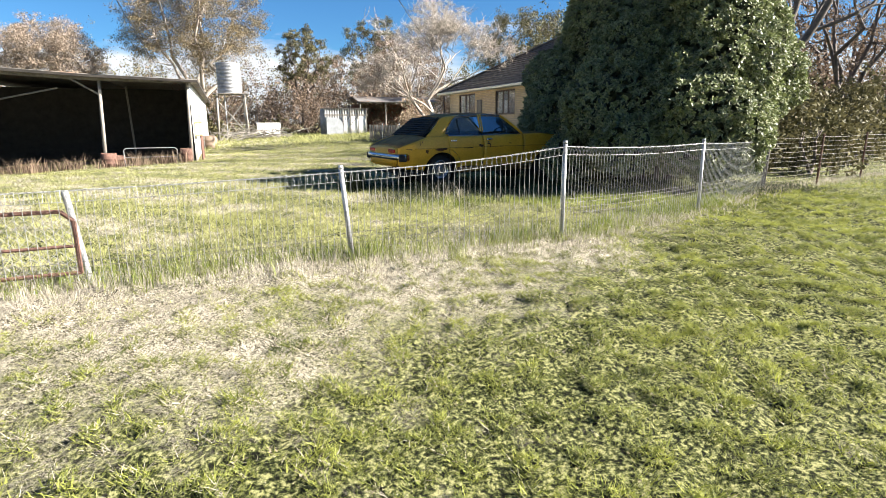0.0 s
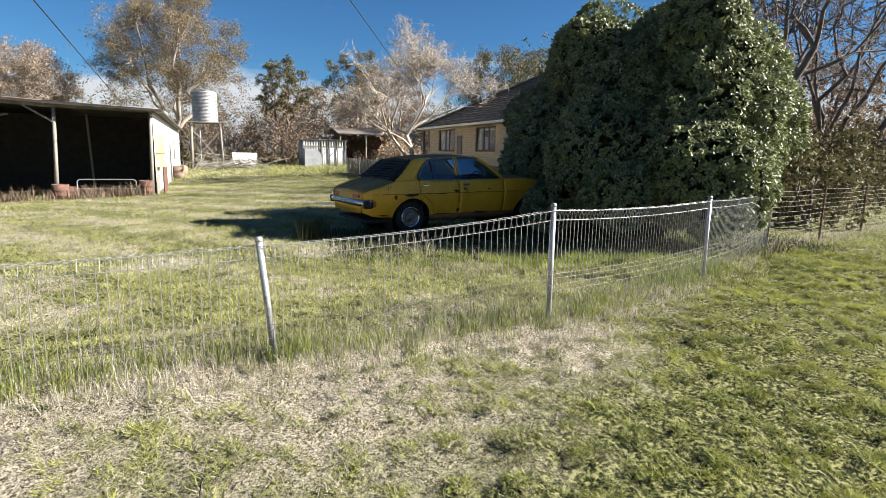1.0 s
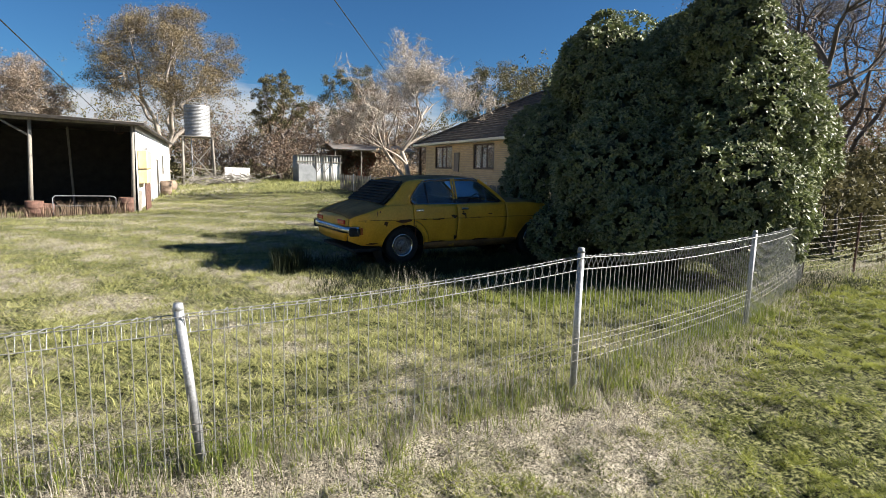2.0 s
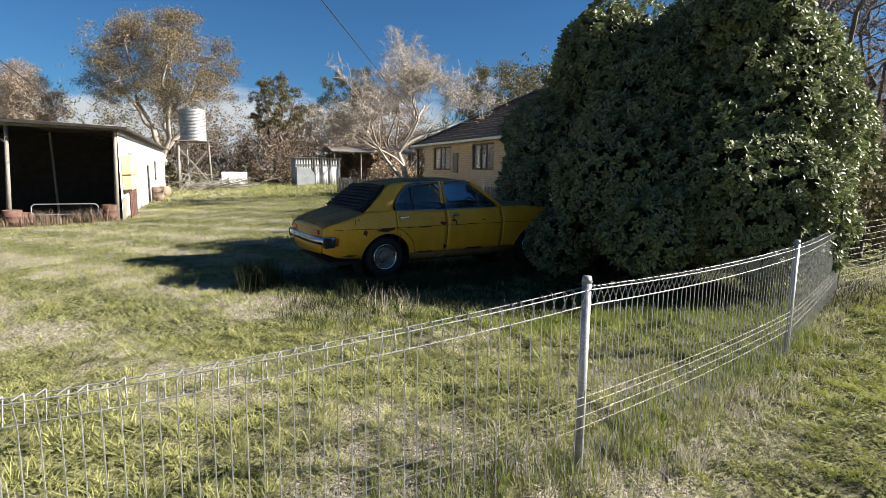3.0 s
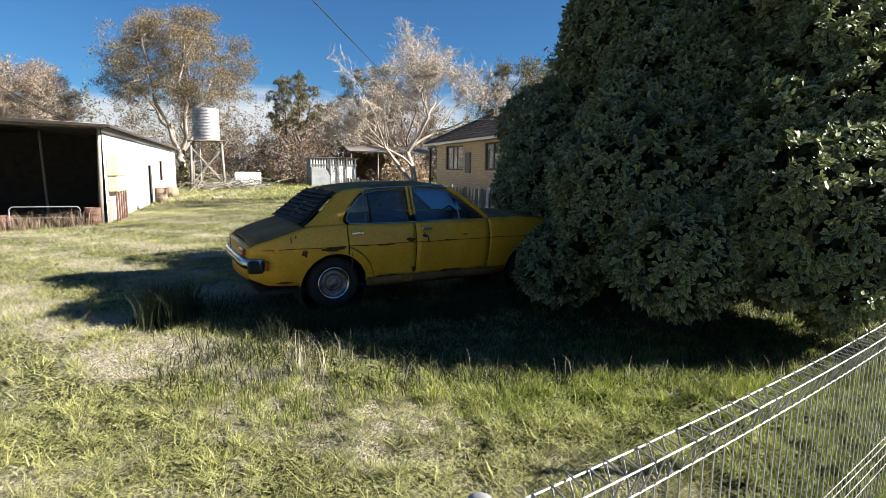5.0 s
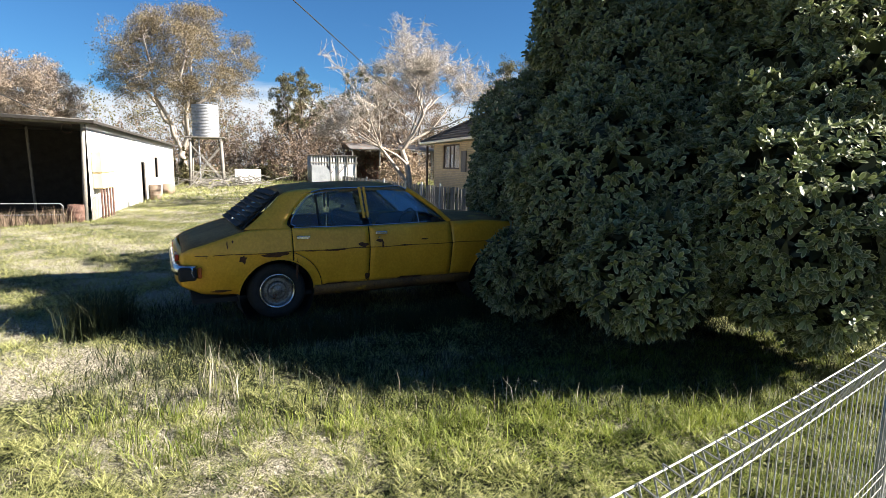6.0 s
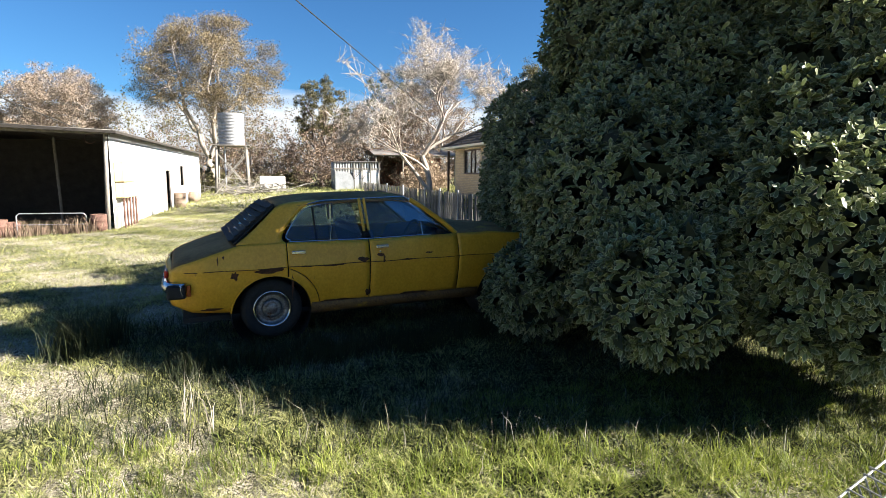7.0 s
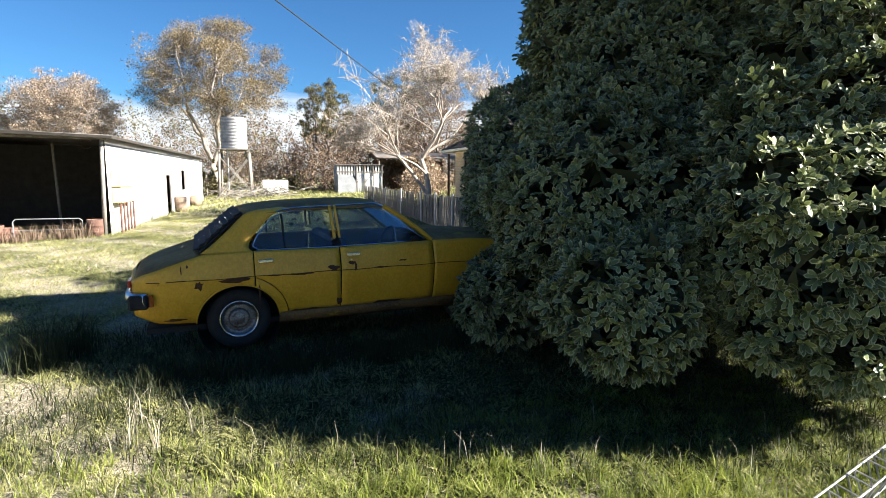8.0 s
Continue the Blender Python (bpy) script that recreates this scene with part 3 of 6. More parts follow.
# ---- trees and shrub ----
def grow(start, way, length, radius, depth, spread, rnd, gnarl=0.25, split=3, shrink=0.72, upward=0.15):
    """Limbs of a tree: segments (a, b, r0, r1) and the tips."""
    segs, tips = [], []
    work = [(Vector(start), Vector(way).normalized(), length, radius, depth)]
    while work:
        p, d, l, r, k = work.pop()
        pieces = 4
        for i in range(pieces):
            d = (d + Vector((rnd.gauss(0, gnarl), rnd.gauss(0, gnarl), rnd.gauss(0, gnarl * 0.6) + upward * 0.3)) * 0.5).normalized()
            q = p + d * (l / pieces)
            r1 = max(r * (0.93 if k else 0.8), 0.008)
            segs.append((p, q, r, r1))
            p, r = q, r1
        if k <= 1:
            tips.append(p)
        if k == 0:
            continue
        for i in range(split if rnd.random() < 0.8 else split - 1):
            side = Vector((rnd.gauss(0, 1), rnd.gauss(0, 1), rnd.gauss(0, 0.5))).normalized()
            e = (d * (1 - spread) + side * spread + Vector((0, 0, upward))).normalized()
            work.append((p, e, l * shrink * rnd.uniform(0.7, 1.2), max(r * 0.68, 0.011), k - 1))
        if k >= 2 and rnd.random() < 0.6:
            side = Vector((rnd.gauss(0, 1), rnd.gauss(0, 1), 0.2)).normalized()
            work.append((p - d * l * 0.3, (d * 0.4 + side * 0.6).normalized(), l * 0.6, r * 0.5, k - 2))
    return segs, tips


def limbs_mesh(segs, material, sides=6):
    """Thick limbs round, twigs three-sided."""
    thick = [s for s in segs if s[2] > 0.03] or segs[:1]
    thin = [s for s in segs if s[2] <= 0.03]
    v, f = limb_parts(thick, sides)
    if thin:
        v2, f2 = limb_parts(thin, 3)
        # three-sided twigs as quads keep one face size
        f = np.concatenate([f, f2 + len(v)])
        v = np.concatenate([v, v2])
    return fast_mesh("limbs", v, f, material, True)


def limb_parts(segs, sides):
    lines = np.array([(a[:], b[:]) for a, b, _, _ in segs])
    return wires(lines, np.array([(r0, r1) for *_, r0, r1 in segs]), sides)


def leaf_cards(centres, size, per, cloud, material, droop=0.3, narrow=0.35):
    """Small folded leaves round every centre."""
    many = max(1, round(per / 16))
    c = np.repeat(np.asarray(centres, float), many, 0)
    c = c + rng.normal(0, 1, c.shape) * np.asarray(cloud) * (many > 1)
    c = np.repeat(c, max(1, per // many), 0)
    n = len(c)
    c = c + rng.normal(0, 1, (n, 3)) * np.asarray(cloud) * (0.30 if many > 1 else 1.0)
    d = rng.normal(0, 1, (n, 3))
    d[:, 2] -= droop * 1.5
    d /= np.linalg.norm(d, axis=1)[:, None]
    u = np.cross(d, rng.normal(0, 1, (n, 3)))
    u /= np.linalg.norm(u, axis=1)[:, None]
    l = size * rng.uniform(0.6, 1.4, n)[:, None]
    w = l * narrow
    v = np.stack([c - d * l / 2, c + u * w / 2 + d * l * 0.1, c + d * l / 2 - u * w * 0.3], 1).reshape(-1, 3)
    return fast_mesh("leaves", v, np.arange(n * 3).reshape(-1, 3), material)


def tree(name, label, x, y, height, trunk, leaf, bark, seed, depth=4, spread=0.45, leaf_size=0.3, per=26, cloud=(0.8, 0.8, 0.55),
         lean=(0, 0, 1), bole=0.28, droop=0.3, upward=0.15, split=3, narrow=0.35, width=1.0, twigs=0, side_stem=None):
    rnd = random.Random(seed)
    g = ground_z(x, y)
    ob = thing(name, label, "tree", at=(x, y, g - 0.15))
    segs, tips = grow((0, 0, 0), lean, height * bole, trunk, depth, spread, rnd, upward=upward, split=split)
    if side_stem:
        more, ends = grow((0, 0, height * 0.07), side_stem, height * bole * 0.85, trunk * 0.7, depth - 2, spread, rnd, gnarl=0.12, upward=upward, split=split)
        segs, tips = segs + more, tips + ends
    top = max(t.z for t in tips)
    s = (height - (cloud[2] if leaf else 0)) / top
    scale = Vector((s * width, s * width, s))
    segs = [(a * scale, b * scale, r0, r1) for a, b, r0, r1 in segs]
    tips = [t * scale for t in tips]
    for t in tips:
        for i in range(twigs):
            d = Vector((rnd.gauss(0, 1), rnd.gauss(0, 1), rnd.gauss(0.35, 0.8))).normalized()
            a = t - d * 0.15
            m = a + d * rnd.uniform(0.2, 0.45)
            e = m + (d + Vector((rnd.gauss(0, 0.5), rnd.gauss(0, 0.5), rnd.gauss(0, 0.5)))).normalized() * rnd.uniform(0.2, 0.45)
            segs += [(a, m, 0.011, 0.008), (m, e, 0.008, 0.004)]
    if twigs:
        under(new("branchwork", limbs_mesh([g for g in segs if g[2] <= 0.02], bark)), ob)
        segs = [g for g in segs if g[2] > 0.02]
    under(new("trunk", limbs_mesh(segs, bark)), ob)
    if leaf:
        under(new("crown", leaf_cards([t[:] for t in tips], leaf_size, per, cloud, leaf, droop, narrow)), ob)
    return ob


def lobed_tree(name, label, x, y, height, radius, low, trunk, leaf, bark, seed, lobes=34, clumps=15, per=26, leaf_size=0.30, squash=1.0, lobe=0.24):
    """A tree whose limbs carry rounded masses of leaf clumps with gaps between; low: where the crown begins."""
    rnd = random.Random(seed)
    g = ground_z(x, y)
    ob = thing(name, label, "tree", at=(x, y, g - 0.15))
    middle, rise = (low + height) / 2, (height - low) / 2
    masses = []
    for i in range(lobes):
        up = 1 - 1.75 * (i + 0.5) / lobes
        around = i * 2.39996 + rnd.gauss(0, 0.25)
        reach = math.sqrt(max(0.03, 1 - up * up)) * rnd.uniform(0.62, 1.0) if i % 4 else rnd.uniform(0.1, 0.5)
        r = radius * lobe * rnd.uniform(0.6, 1.25)
        masses.append((Vector((reach * (radius - r) * math.cos(around), reach * (radius - r) * math.sin(around) * squash, middle + up * (rise - r * 0.7) * rnd.uniform(0.85, 1.0))), r))
    segs = []

    def limb(a, b, r0, r1, sag):
        p, steps = a, 6
        for i in range(1, steps + 1):
            s = i / steps
            q = a.lerp(b, s) + Vector((rnd.gauss(0, 1), rnd.gauss(0, 1), rnd.gauss(0, 0.6) + sag * 6 * s * (1 - s))) * (0.035 * (b - a).length * (s < 1))
            segs.append((p, q, r0 + (r1 - r0) * (i - 1) / steps, r0 + (r1 - r0) * s))
            p = q

    fork = Vector((rnd.gauss(0, 0.2), rnd.gauss(0, 0.2), low * 0.75))
    limb(Vector((0, 0, 0)), fork, trunk, trunk * 0.8, 0)
    mains = []
    for i in range(5):
        a = i * 1.2566 + rnd.uniform(-0.3, 0.3)
        end = Vector((0.45 * radius * math.cos(a), 0.45 * radius * math.sin(a) * squash, middle + rise * rnd.uniform(-0.1, 0.45)))
        limb(fork, end, trunk * 0.6, trunk * 0.22, -0.6)
        mains += [fork.lerp(end, s) for s in (0.35, 0.6, 0.8, 1.0)]
    centres = []
    for c, r in masses:
        root = min(mains, key=lambda m: (m - c).length + 0.6 * max(0, m.z - c.z))
        limb(root, c, max(0.04, trunk * 0.20), 0.02, -0.8)
        for i in range(5):
            d = Vector((rnd.gauss(0, 1), rnd.gauss(0, 1), rnd.gauss(0.3, 0.8))).normalized()
            limb(c - d * r * 0.2, c + d * r * 0.8, 0.03, 0.012, 0)
        for i in range(clumps):
            d = Vector((rnd.gauss(0, 1), rnd.gauss(0, 1), rnd.gauss(0.25, 0.8))).normalized()
            centres.append(c + d * r * rnd.uniform(0.35, 1.0))
    under(new("trunk", limbs_mesh(segs, bark)), ob)
    tight = np.array([1.0, 1.0, 0.7]) * radius * lobe * 0.155
    base = np.repeat(np.array([c[:] for c in centres]), int(per * 3.0), 0)
    base = base + rng.normal(0, tight, base.shape)
    under(new("crown", leaf_cards(base, leaf_size * 0.66, 1, (0.0, 0.0, 0.0), leaf, 0.4, 0.6)), ob)
    return ob


lobed_tree("gum_tree", "tall spreading gum tree with golden grey-green crown and pale limbs", -6.3, 60, 18.6, 9.6, 4.4, 0.42, M["gum_leaf"], M["gum_bark"], 73, 54, 18, 28, 0.25)
lobed_tree("gum_tree", "grey-leaved gum tree standing behind the open shed", -20.5, 60, 12.2, 7.2, 3.2, 0.35, M["grey_leaf"], M["gum_bark"], 55, 40, 17, 28, 0.24)
lobed_tree("gum_tree", "slim dark-topped gum tree at the end of the paddock", 5.6, 62, 13.2, 4.3, 4.2, 0.32, M["dark_leaf"], M["dark_bark"], 42, 26, 13, 24, 0.24)
lobed_tree("gum_tree", "pale-trunked thin gum tree at the end of the paddock", 9.6, 66, 10.5, 4.2, 2.5, 0.25, M["rust_leaf"], M["gum_bark"], 73, 24, 9, 18, 0.22)
lobed_tree("gum_tree", "bushy brown-leaved tree behind the bare tree", 19.0, 62, 13.5, 7.0, 3.0, 0.35, M["rust_leaf"], M["gum_bark"], 44, 34, 12, 22, 0.24)
lobed_tree("gum_tree", "dark gum tree rising behind the brick house", 16.5, 70, 16.5, 6.0, 5.0, 0.4, M["dark_leaf"], M["dark_bark"], 44, 26, 12, 22, 0.28)
lobed_tree("gum_tree", "dark olive gum tree behind the house roof", 29, 50, 14.5, 6.5, 4.0, 0.45, M["dark_leaf"], M["dark_bark"], 55, 32, 13, 22, 0.26)
lobed_tree("gum_tree", "olive gum tree far behind the house roof", 38, 54, 16, 7.0, 4.0, 0.45, M["dark_leaf"], M["dark_bark"], 42, 32, 13, 22, 0.26)
tree("bare_tree", "leafless pale-barked tree beside the brick house", 6.9, 19.2, 8.8, 0.15, None, M["bare_bark"], 27, 6, 0.42, bole=0.28, split=3, upward=0.06, width=1.3, lean=(0.10, 0.1, 1), twigs=4, side_stem=(-0.55, 0.1, 1))
tree("bare_tree", "large leafless dark-barked tree behind the field fence", 15.5, 4.5, 12.5, 0.30, None, M["dark_bark"], 27, 6, 0.42, bole=0.22, split=3, upward=0.08, width=1.35, twigs=3)
tree("bare_tree", "leafless tree with a few brown leaves behind the field fence", 21, 5.0, 11, 0.26, M["rust_leaf"], M["dark_bark"], 43, 6, 0.42, 0.13, 12, (0.4, 0.4, 0.4), bole=0.22, split=2, twigs=2)
tree("bare_tree", "tall leafless tree beyond the field fence", 19.5, 10.5, 13, 0.28, M["rust_leaf"], M["dark_bark"], 47, 6, 0.40, 0.14, 8, (0.5, 0.5, 0.5), bole=0.26, split=2, twigs=3)

lobed_tree("gum_tree", "brown twiggy tree beyond the field fence", 22, 7.0, 12.5, 4.8, 2.0, 0.20, M["rust_leaf"], M["dark_bark"], 61, 30, 9, 14, 0.12)
lobed_tree("gum_tree", "rust-brown leafy tree beyond the field fence", 29, 12.5, 14, 5.5, 2.5, 0.25, M["rust_leaf"], M["dark_bark"], 62, 34, 10, 16, 0.15)


def thicket(name, label, spots, leaf, leaf_size, per, seed):
    """Scrub bushes: leafy mounds on thin stems, each an object of its own."""
    rnd = random.Random(seed)
    for x, y, h, w in spots:
        ob = thing(name, label, "bush", "scrub", at=(x, y, ground_z(x, y) - 0.1))
        for i in range(2):
            a = rnd.uniform(0, 6.28)
            segs = grow((rnd.gauss(0, 0.2 * w), rnd.gauss(0, 0.2 * w), 0), (math.cos(a) * 0.5, math.sin(a) * 0.5, 1), h * 0.45, 0.05, 1, 0.4, rnd)[0]
            under(new("stem", limbs_mesh(segs, M["dark_bark"], 5)), ob)
        centres = []
        for i in range(34):
            r = rnd.uniform(0, 1) ** 0.5
            a = rnd.uniform(0, 6.28)
            centres.append((r * w * math.cos(a), r * w * 0.8 * math.sin(a), h * rnd.uniform(0.12, 1.0) * (1 - 0.5 * r * r)))
        under(new("foliage", leaf_cards(centres, leaf_size * 0.9, int(per * 1.0), (0.17 * w, 0.17 * w, 0.10 * h), leaf, 0.2, 0.8)), ob)


def row(x0, x1, y0, y1, n, h, w, seed):
    r = random.Random(seed)
    return [(x0 + (x1 - x0) * (i + r.random()) / n, y0 + (y1 - y0) * r.random(), h * r.uniform(0.7, 1.3), w * r.uniform(0.7, 1.3)) for i in range(n)]


thicket("scrub_bush", "grey-brown scrub along the end of the paddock", row(-46, 30, 76, 90, 24, 9.0, 4.0, 1), M["rust_leaf"], 0.26, 76, 2)
thicket("scrub_bush", "dark olive scrub behind the paddock", row(-50, 60, 92, 104, 26, 12.5, 5.4, 3), M["dark_leaf"], 0.34, 76, 4)
thicket("scrub_bush", "brown brushy scrub behind the sheds", row(-2, 34, 54, 68, 16, 7.0, 3.4, 5), M["rust_leaf"], 0.26, 80, 6)
thicket("scrub_bush", "bare twiggy brown shrub in the house yard", row(8.5, 18, 26, 40, 10, 2.8, 1.6, 7), M["dry_twig"], 0.16, 60, 8)
thicket("scrub_bush", "rust-brown hedge beyond the field fence", row(14, 44, 9, 16, 16, 6.5, 2.4, 9), M["rust_leaf"], 0.20, 80, 10)
thicket("scrub_bush", "dark hedge behind the field fence", [(x, float(fence_y(x)) + 2.6 + 1.2 * math.sin(3 * x), 2.3 + 0.6 * math.sin(5 * x), 1.5) for x in np.arange(10.0, 36.0, 1.3)], M["dark_leaf"], 0.15, 90, 12)
thicket("scrub_bush", "tall dark scrub behind the brick house", row(24, 60, 20, 40, 12, 9.5, 4.0, 13), M["dark_leaf"], 0.30, 90, 14)
thicket("scrub_bush", "low green bush beside the tank stand", [(-5.6, 48, 3.0, 1.6), (1.5, 62, 2.6, 2.0), (-10, 50, 3.5, 2.0)], M["dark_leaf"], 0.3, 50, 16)

BUSH = [(5.40, 0.40, 2.10, 1.95), (5.68, 1.98, 3.07, 1.81), (4.18, 1.41, 1.73, 1.64), (3.75, -0.75, 1.75, 1.15), (3.10, -0.90, 1.55, 1.08), (2.64, -1.93, 0.95, 0.55), (3.67, -0.57, 2.43, 0.90), (4.25, -0.30, 2.65, 1.15),
        (3.85, 0.54, 3.55, 0.89), (5.20, -0.25, 3.55, 0.93), (5.02, -0.74, 3.39, 1.05), (5.90, -0.60, 3.20, 1.20), (5.91, -1.29, 1.78, 0.86), (3.92, -2.18, 1.46, 1.05), (4.59, -1.90, 2.41, 1.06), (4.57, -1.90, 3.12, 0.70),
        (5.05, -1.33, 4.09, 0.56), (6.33, -1.07, 2.28, 1.08), (5.99, -0.91, 2.90, 1.18), (5.15, -2.02, 1.30, 0.66), (4.91, -0.95, 4.19, 0.55), (5.46, 0.22, 4.01, 0.74), (2.48, -0.28, 0.66, 0.52), (4.40, -1.70, 3.85, 0.70), (4.40, -2.20, 1.20, 0.92)]


def build_bush():
    bush = thing("large_shrub", "huge rounded evergreen shrub with dense grey-green narrow leaves", "shrub", at=(5.2, 0, 0))
    rnd = random.Random(4)
    lumps = []
    for cx, cy, cz, r in BUSH:
        for i in range(int(24 * r)):
            d = Vector((rnd.gauss(0, 1), rnd.gauss(0, 1), rnd.gauss(0, 1))).normalized()
            lumps.append((cx + d.x * r * 0.84, cy + d.y * r * 0.80, cz + d.z * r * 0.84, r * rnd.uniform(0.16, 0.30)))
    lumps = np.array(lumps + [list(b[:3]) + [b[3] * 0.90] for b in BUSH])
    per = (lumps[:, 3] ** 2 * 4 * math.pi * 175).astype(int)
    c = np.repeat(lumps[:, :3], per, 0)
    r = np.repeat(lumps[:, 3], per)
    d = rng.normal(0, 1, (len(c), 3))
    d /= np.linalg.norm(d, axis=1)[:, None]
    p = c + d * r[:, None] * rng.uniform(0.93, 1.04, (len(c), 1))
    inside = np.zeros(len(p), bool)
    for x, y, z, q in lumps:
        inside |= ((p - [x, y, z]) ** 2).sum(1) < (q * 0.90) ** 2
    ok = ~inside & (p[:, 2] > lie(p[:, 0], p[:, 1]) + 0.05)
    p, d = p[ok], d[ok]
    # the side away from the street and the car is thinner
    ok = (p[:, 1] < 0.7) | (p[:, 0] < 3.6) | (rng.uniform(0, 1, len(p)) < 0.35)
    p, d = p[ok], d[ok]
    # leaves deep inside that close the gaps, coloured dark for the shade in there
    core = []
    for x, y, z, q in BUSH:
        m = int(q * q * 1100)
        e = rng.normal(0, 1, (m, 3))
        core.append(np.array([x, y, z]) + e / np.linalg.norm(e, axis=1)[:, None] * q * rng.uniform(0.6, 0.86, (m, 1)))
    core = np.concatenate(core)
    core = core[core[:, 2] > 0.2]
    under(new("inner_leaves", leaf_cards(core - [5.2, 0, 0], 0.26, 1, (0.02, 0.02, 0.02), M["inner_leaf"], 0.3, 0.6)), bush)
    # a rosette of narrow leaves on every shoot
    n, k = len(p), 8
    shoot = d + rng.normal(0, 0.35, (n, 3)) + [0, 0, 0.35]
    shoot /= np.linalg.norm(shoot, axis=1)[:, None]
    u = np.cross(shoot, rng.normal(0, 1, (n, 3)))
    u /= np.linalg.norm(u, axis=1)[:, None]
    v = np.cross(shoot, u)
    verts = []
    for j in range(k):
        a = j * 2.4 + rng.uniform(-0.3, 0.3, n)
        open_by = rng.uniform(0.5, 1.25, n)
        out = np.cos(a)[:, None] * u + np.sin(a)[:, None] * v
        way = out * np.sin(open_by)[:, None] + shoot * np.cos(open_by)[:, None]
        side = np.cross(way, shoot)
        side /= np.linalg.norm(side, axis=1)[:, None] + 1e-6
        l = rng.uniform(0.055, 0.10, n)[:, None]
        w = l * 0.175
        base = p + shoot * (0.008 * j - 0.03)
        tip = base + way * l - np.array([0, 0, 0.018]) * rng.uniform(0, 1.5, (n, 1))
        low, high = base + (tip - base) * 0.38 + shoot * 0.005, base + (tip - base) * 0.78 + shoot * 0.003
        verts.append(np.stack([base, low + side * w * 0.8, high + side * w, tip, high - side * w, low - side * w * 0.8], 1))
    verts = np.concatenate(verts).reshape(-1, 3) - [5.2, 0, 0]
    me = fast_mesh("leaves", verts, np.arange(len(verts)).reshape(-1, 6), M["shrub_leaf"])
    outline = np.array([-1, 0, -0.24, 0.8, 0.56, 1.0, 1, 0, 0.56, -1.0, -0.24, -0.8], np.float32) * 0.5 + 0.5
    me.uv_layers.new(name="leaf").data.foreach_set("uv", np.tile(outline, len(verts) // 6))
    under(new("leaves", me), bush)
    for i in range(9):
        a = i * 0.7
        segs, _ = grow((0.3 * math.cos(a), 0.3 * math.sin(a) + 0.2, -0.05), (math.cos(a) * 0.7, math.sin(a) * 0.7, 1), 1.0, 0.06, 3, 0.4, rnd)
        under(new("stem", limbs_mesh(segs, M["shrub_wood"])), bush)


build_bush()


# ---- the old yellow sedan ----
M["paint"] = mat("faded_yellow_paint", (0.53, 0.268, 0.016), (0.71, 0.382, 0.034), 2.2, 0.42, 0.04, fine=40, stain=(0.10, 0.042, 0.018), stain_scale=5.0, stain_at=0.645, stretch_by=(1, 1, 0.8))
# rusty sill paint whose dark base also paints in the shade below the doors
M["sill"] = mat("rust_and_shade_paint", (0.06, 0.03, 0.015), (0.20, 0.11, 0.03), 6.0, 0.7, 0.15, stain=(0.36, 0.21, 0.015), stain_scale=5.0, stain_at=0.60)
M["hub"] = mat("tarnished_hubcap", (0.07, 0.07, 0.07), (0.24, 0.24, 0.24), 14, 0.4, 0.05, metal=0.7, stain=(0.10, 0.05, 0.03), stain_scale=9, stain_at=0.60)
M["burnt"] = mat("perished_brown_paint", (0.14, 0.078, 0.035), (0.35, 0.21, 0.085), 3.0, 0.85, 0.1, stain=(0.40, 0.25, 0.05), stain_scale=2.5, stain_at=0.60, spec=0.12)
M["chrome"] = mat("dull_chrome", (0.34, 0.35, 0.37), (0.62, 0.63, 0.65), 10, 0.25, 0.02, metal=1.0)
M["rubber"] = mat("perished_rubber", (0.008, 0.008, 0.008), (0.022, 0.021, 0.02), 12, 0.8, 0.2)
M["seat_vinyl"] = mat("dark_seat_vinyl", (0.015, 0.017, 0.024), (0.04, 0.042, 0.055), 6, 0.5, 0.1)
M["amber"] = mat("amber_lens", (0.22, 0.035, 0.006), (0.34, 0.07, 0.012), 20, 0.25, 0.0)
M["red_lens"] = mat("red_lens", (0.30, 0.012, 0.01), (0.42, 0.03, 0.02), 20, 0.25, 0.0)
M["car_glass"] = glass_mat("car_glass", (0.34, 0.42, 0.47), 0.03, 0.96)
M["crack"] = mat("rust_line", (0.03, 0.014, 0.008), (0.10, 0.04, 0.018), 14, 0.9, 0.3)
WIDTH = 1.88


def side_inset(x, z):
    low = 0.10 * np.clip((0.80 - z) / 0.45, 0, 1) ** 2
    high = 0.07 * np.clip((z - 0.80) / 0.26, 0, 1) ** 1.6
    lip = 0.012 * np.exp(-((z - 0.80) / 0.02) ** 2)
    back = 0.20 * np.clip((-0.55 - x) / 0.48, 0, 1) ** 2.2
    front = 0.22 * np.clip((x - 2.9) / 0.75, 0, 1) ** 2.2
    return low + high + back + front - lip


def belt_z(x):
    return np.interp(x, [-1.02, -0.9, -0.6, -0.31, 0.0, 0.3, 1.0, 2.1, 2.6, 3.3, 3.66], [0.80, 0.865, 0.955, 1.035, 1.045, 1.04, 1.035, 1.055, 1.06, 1.0, 0.92])


def arch_low(x, sill, radius=0.405):
    z = np.full(np.shape(x), sill, float)
    for hub in (0.0, 2.83):
        d = np.clip(1 - ((x - hub) / radius) ** 2, 0, None)
        z = np.maximum(z, np.where(d > 0, 0.315 + radius * np.sqrt(d), sill))
    return z


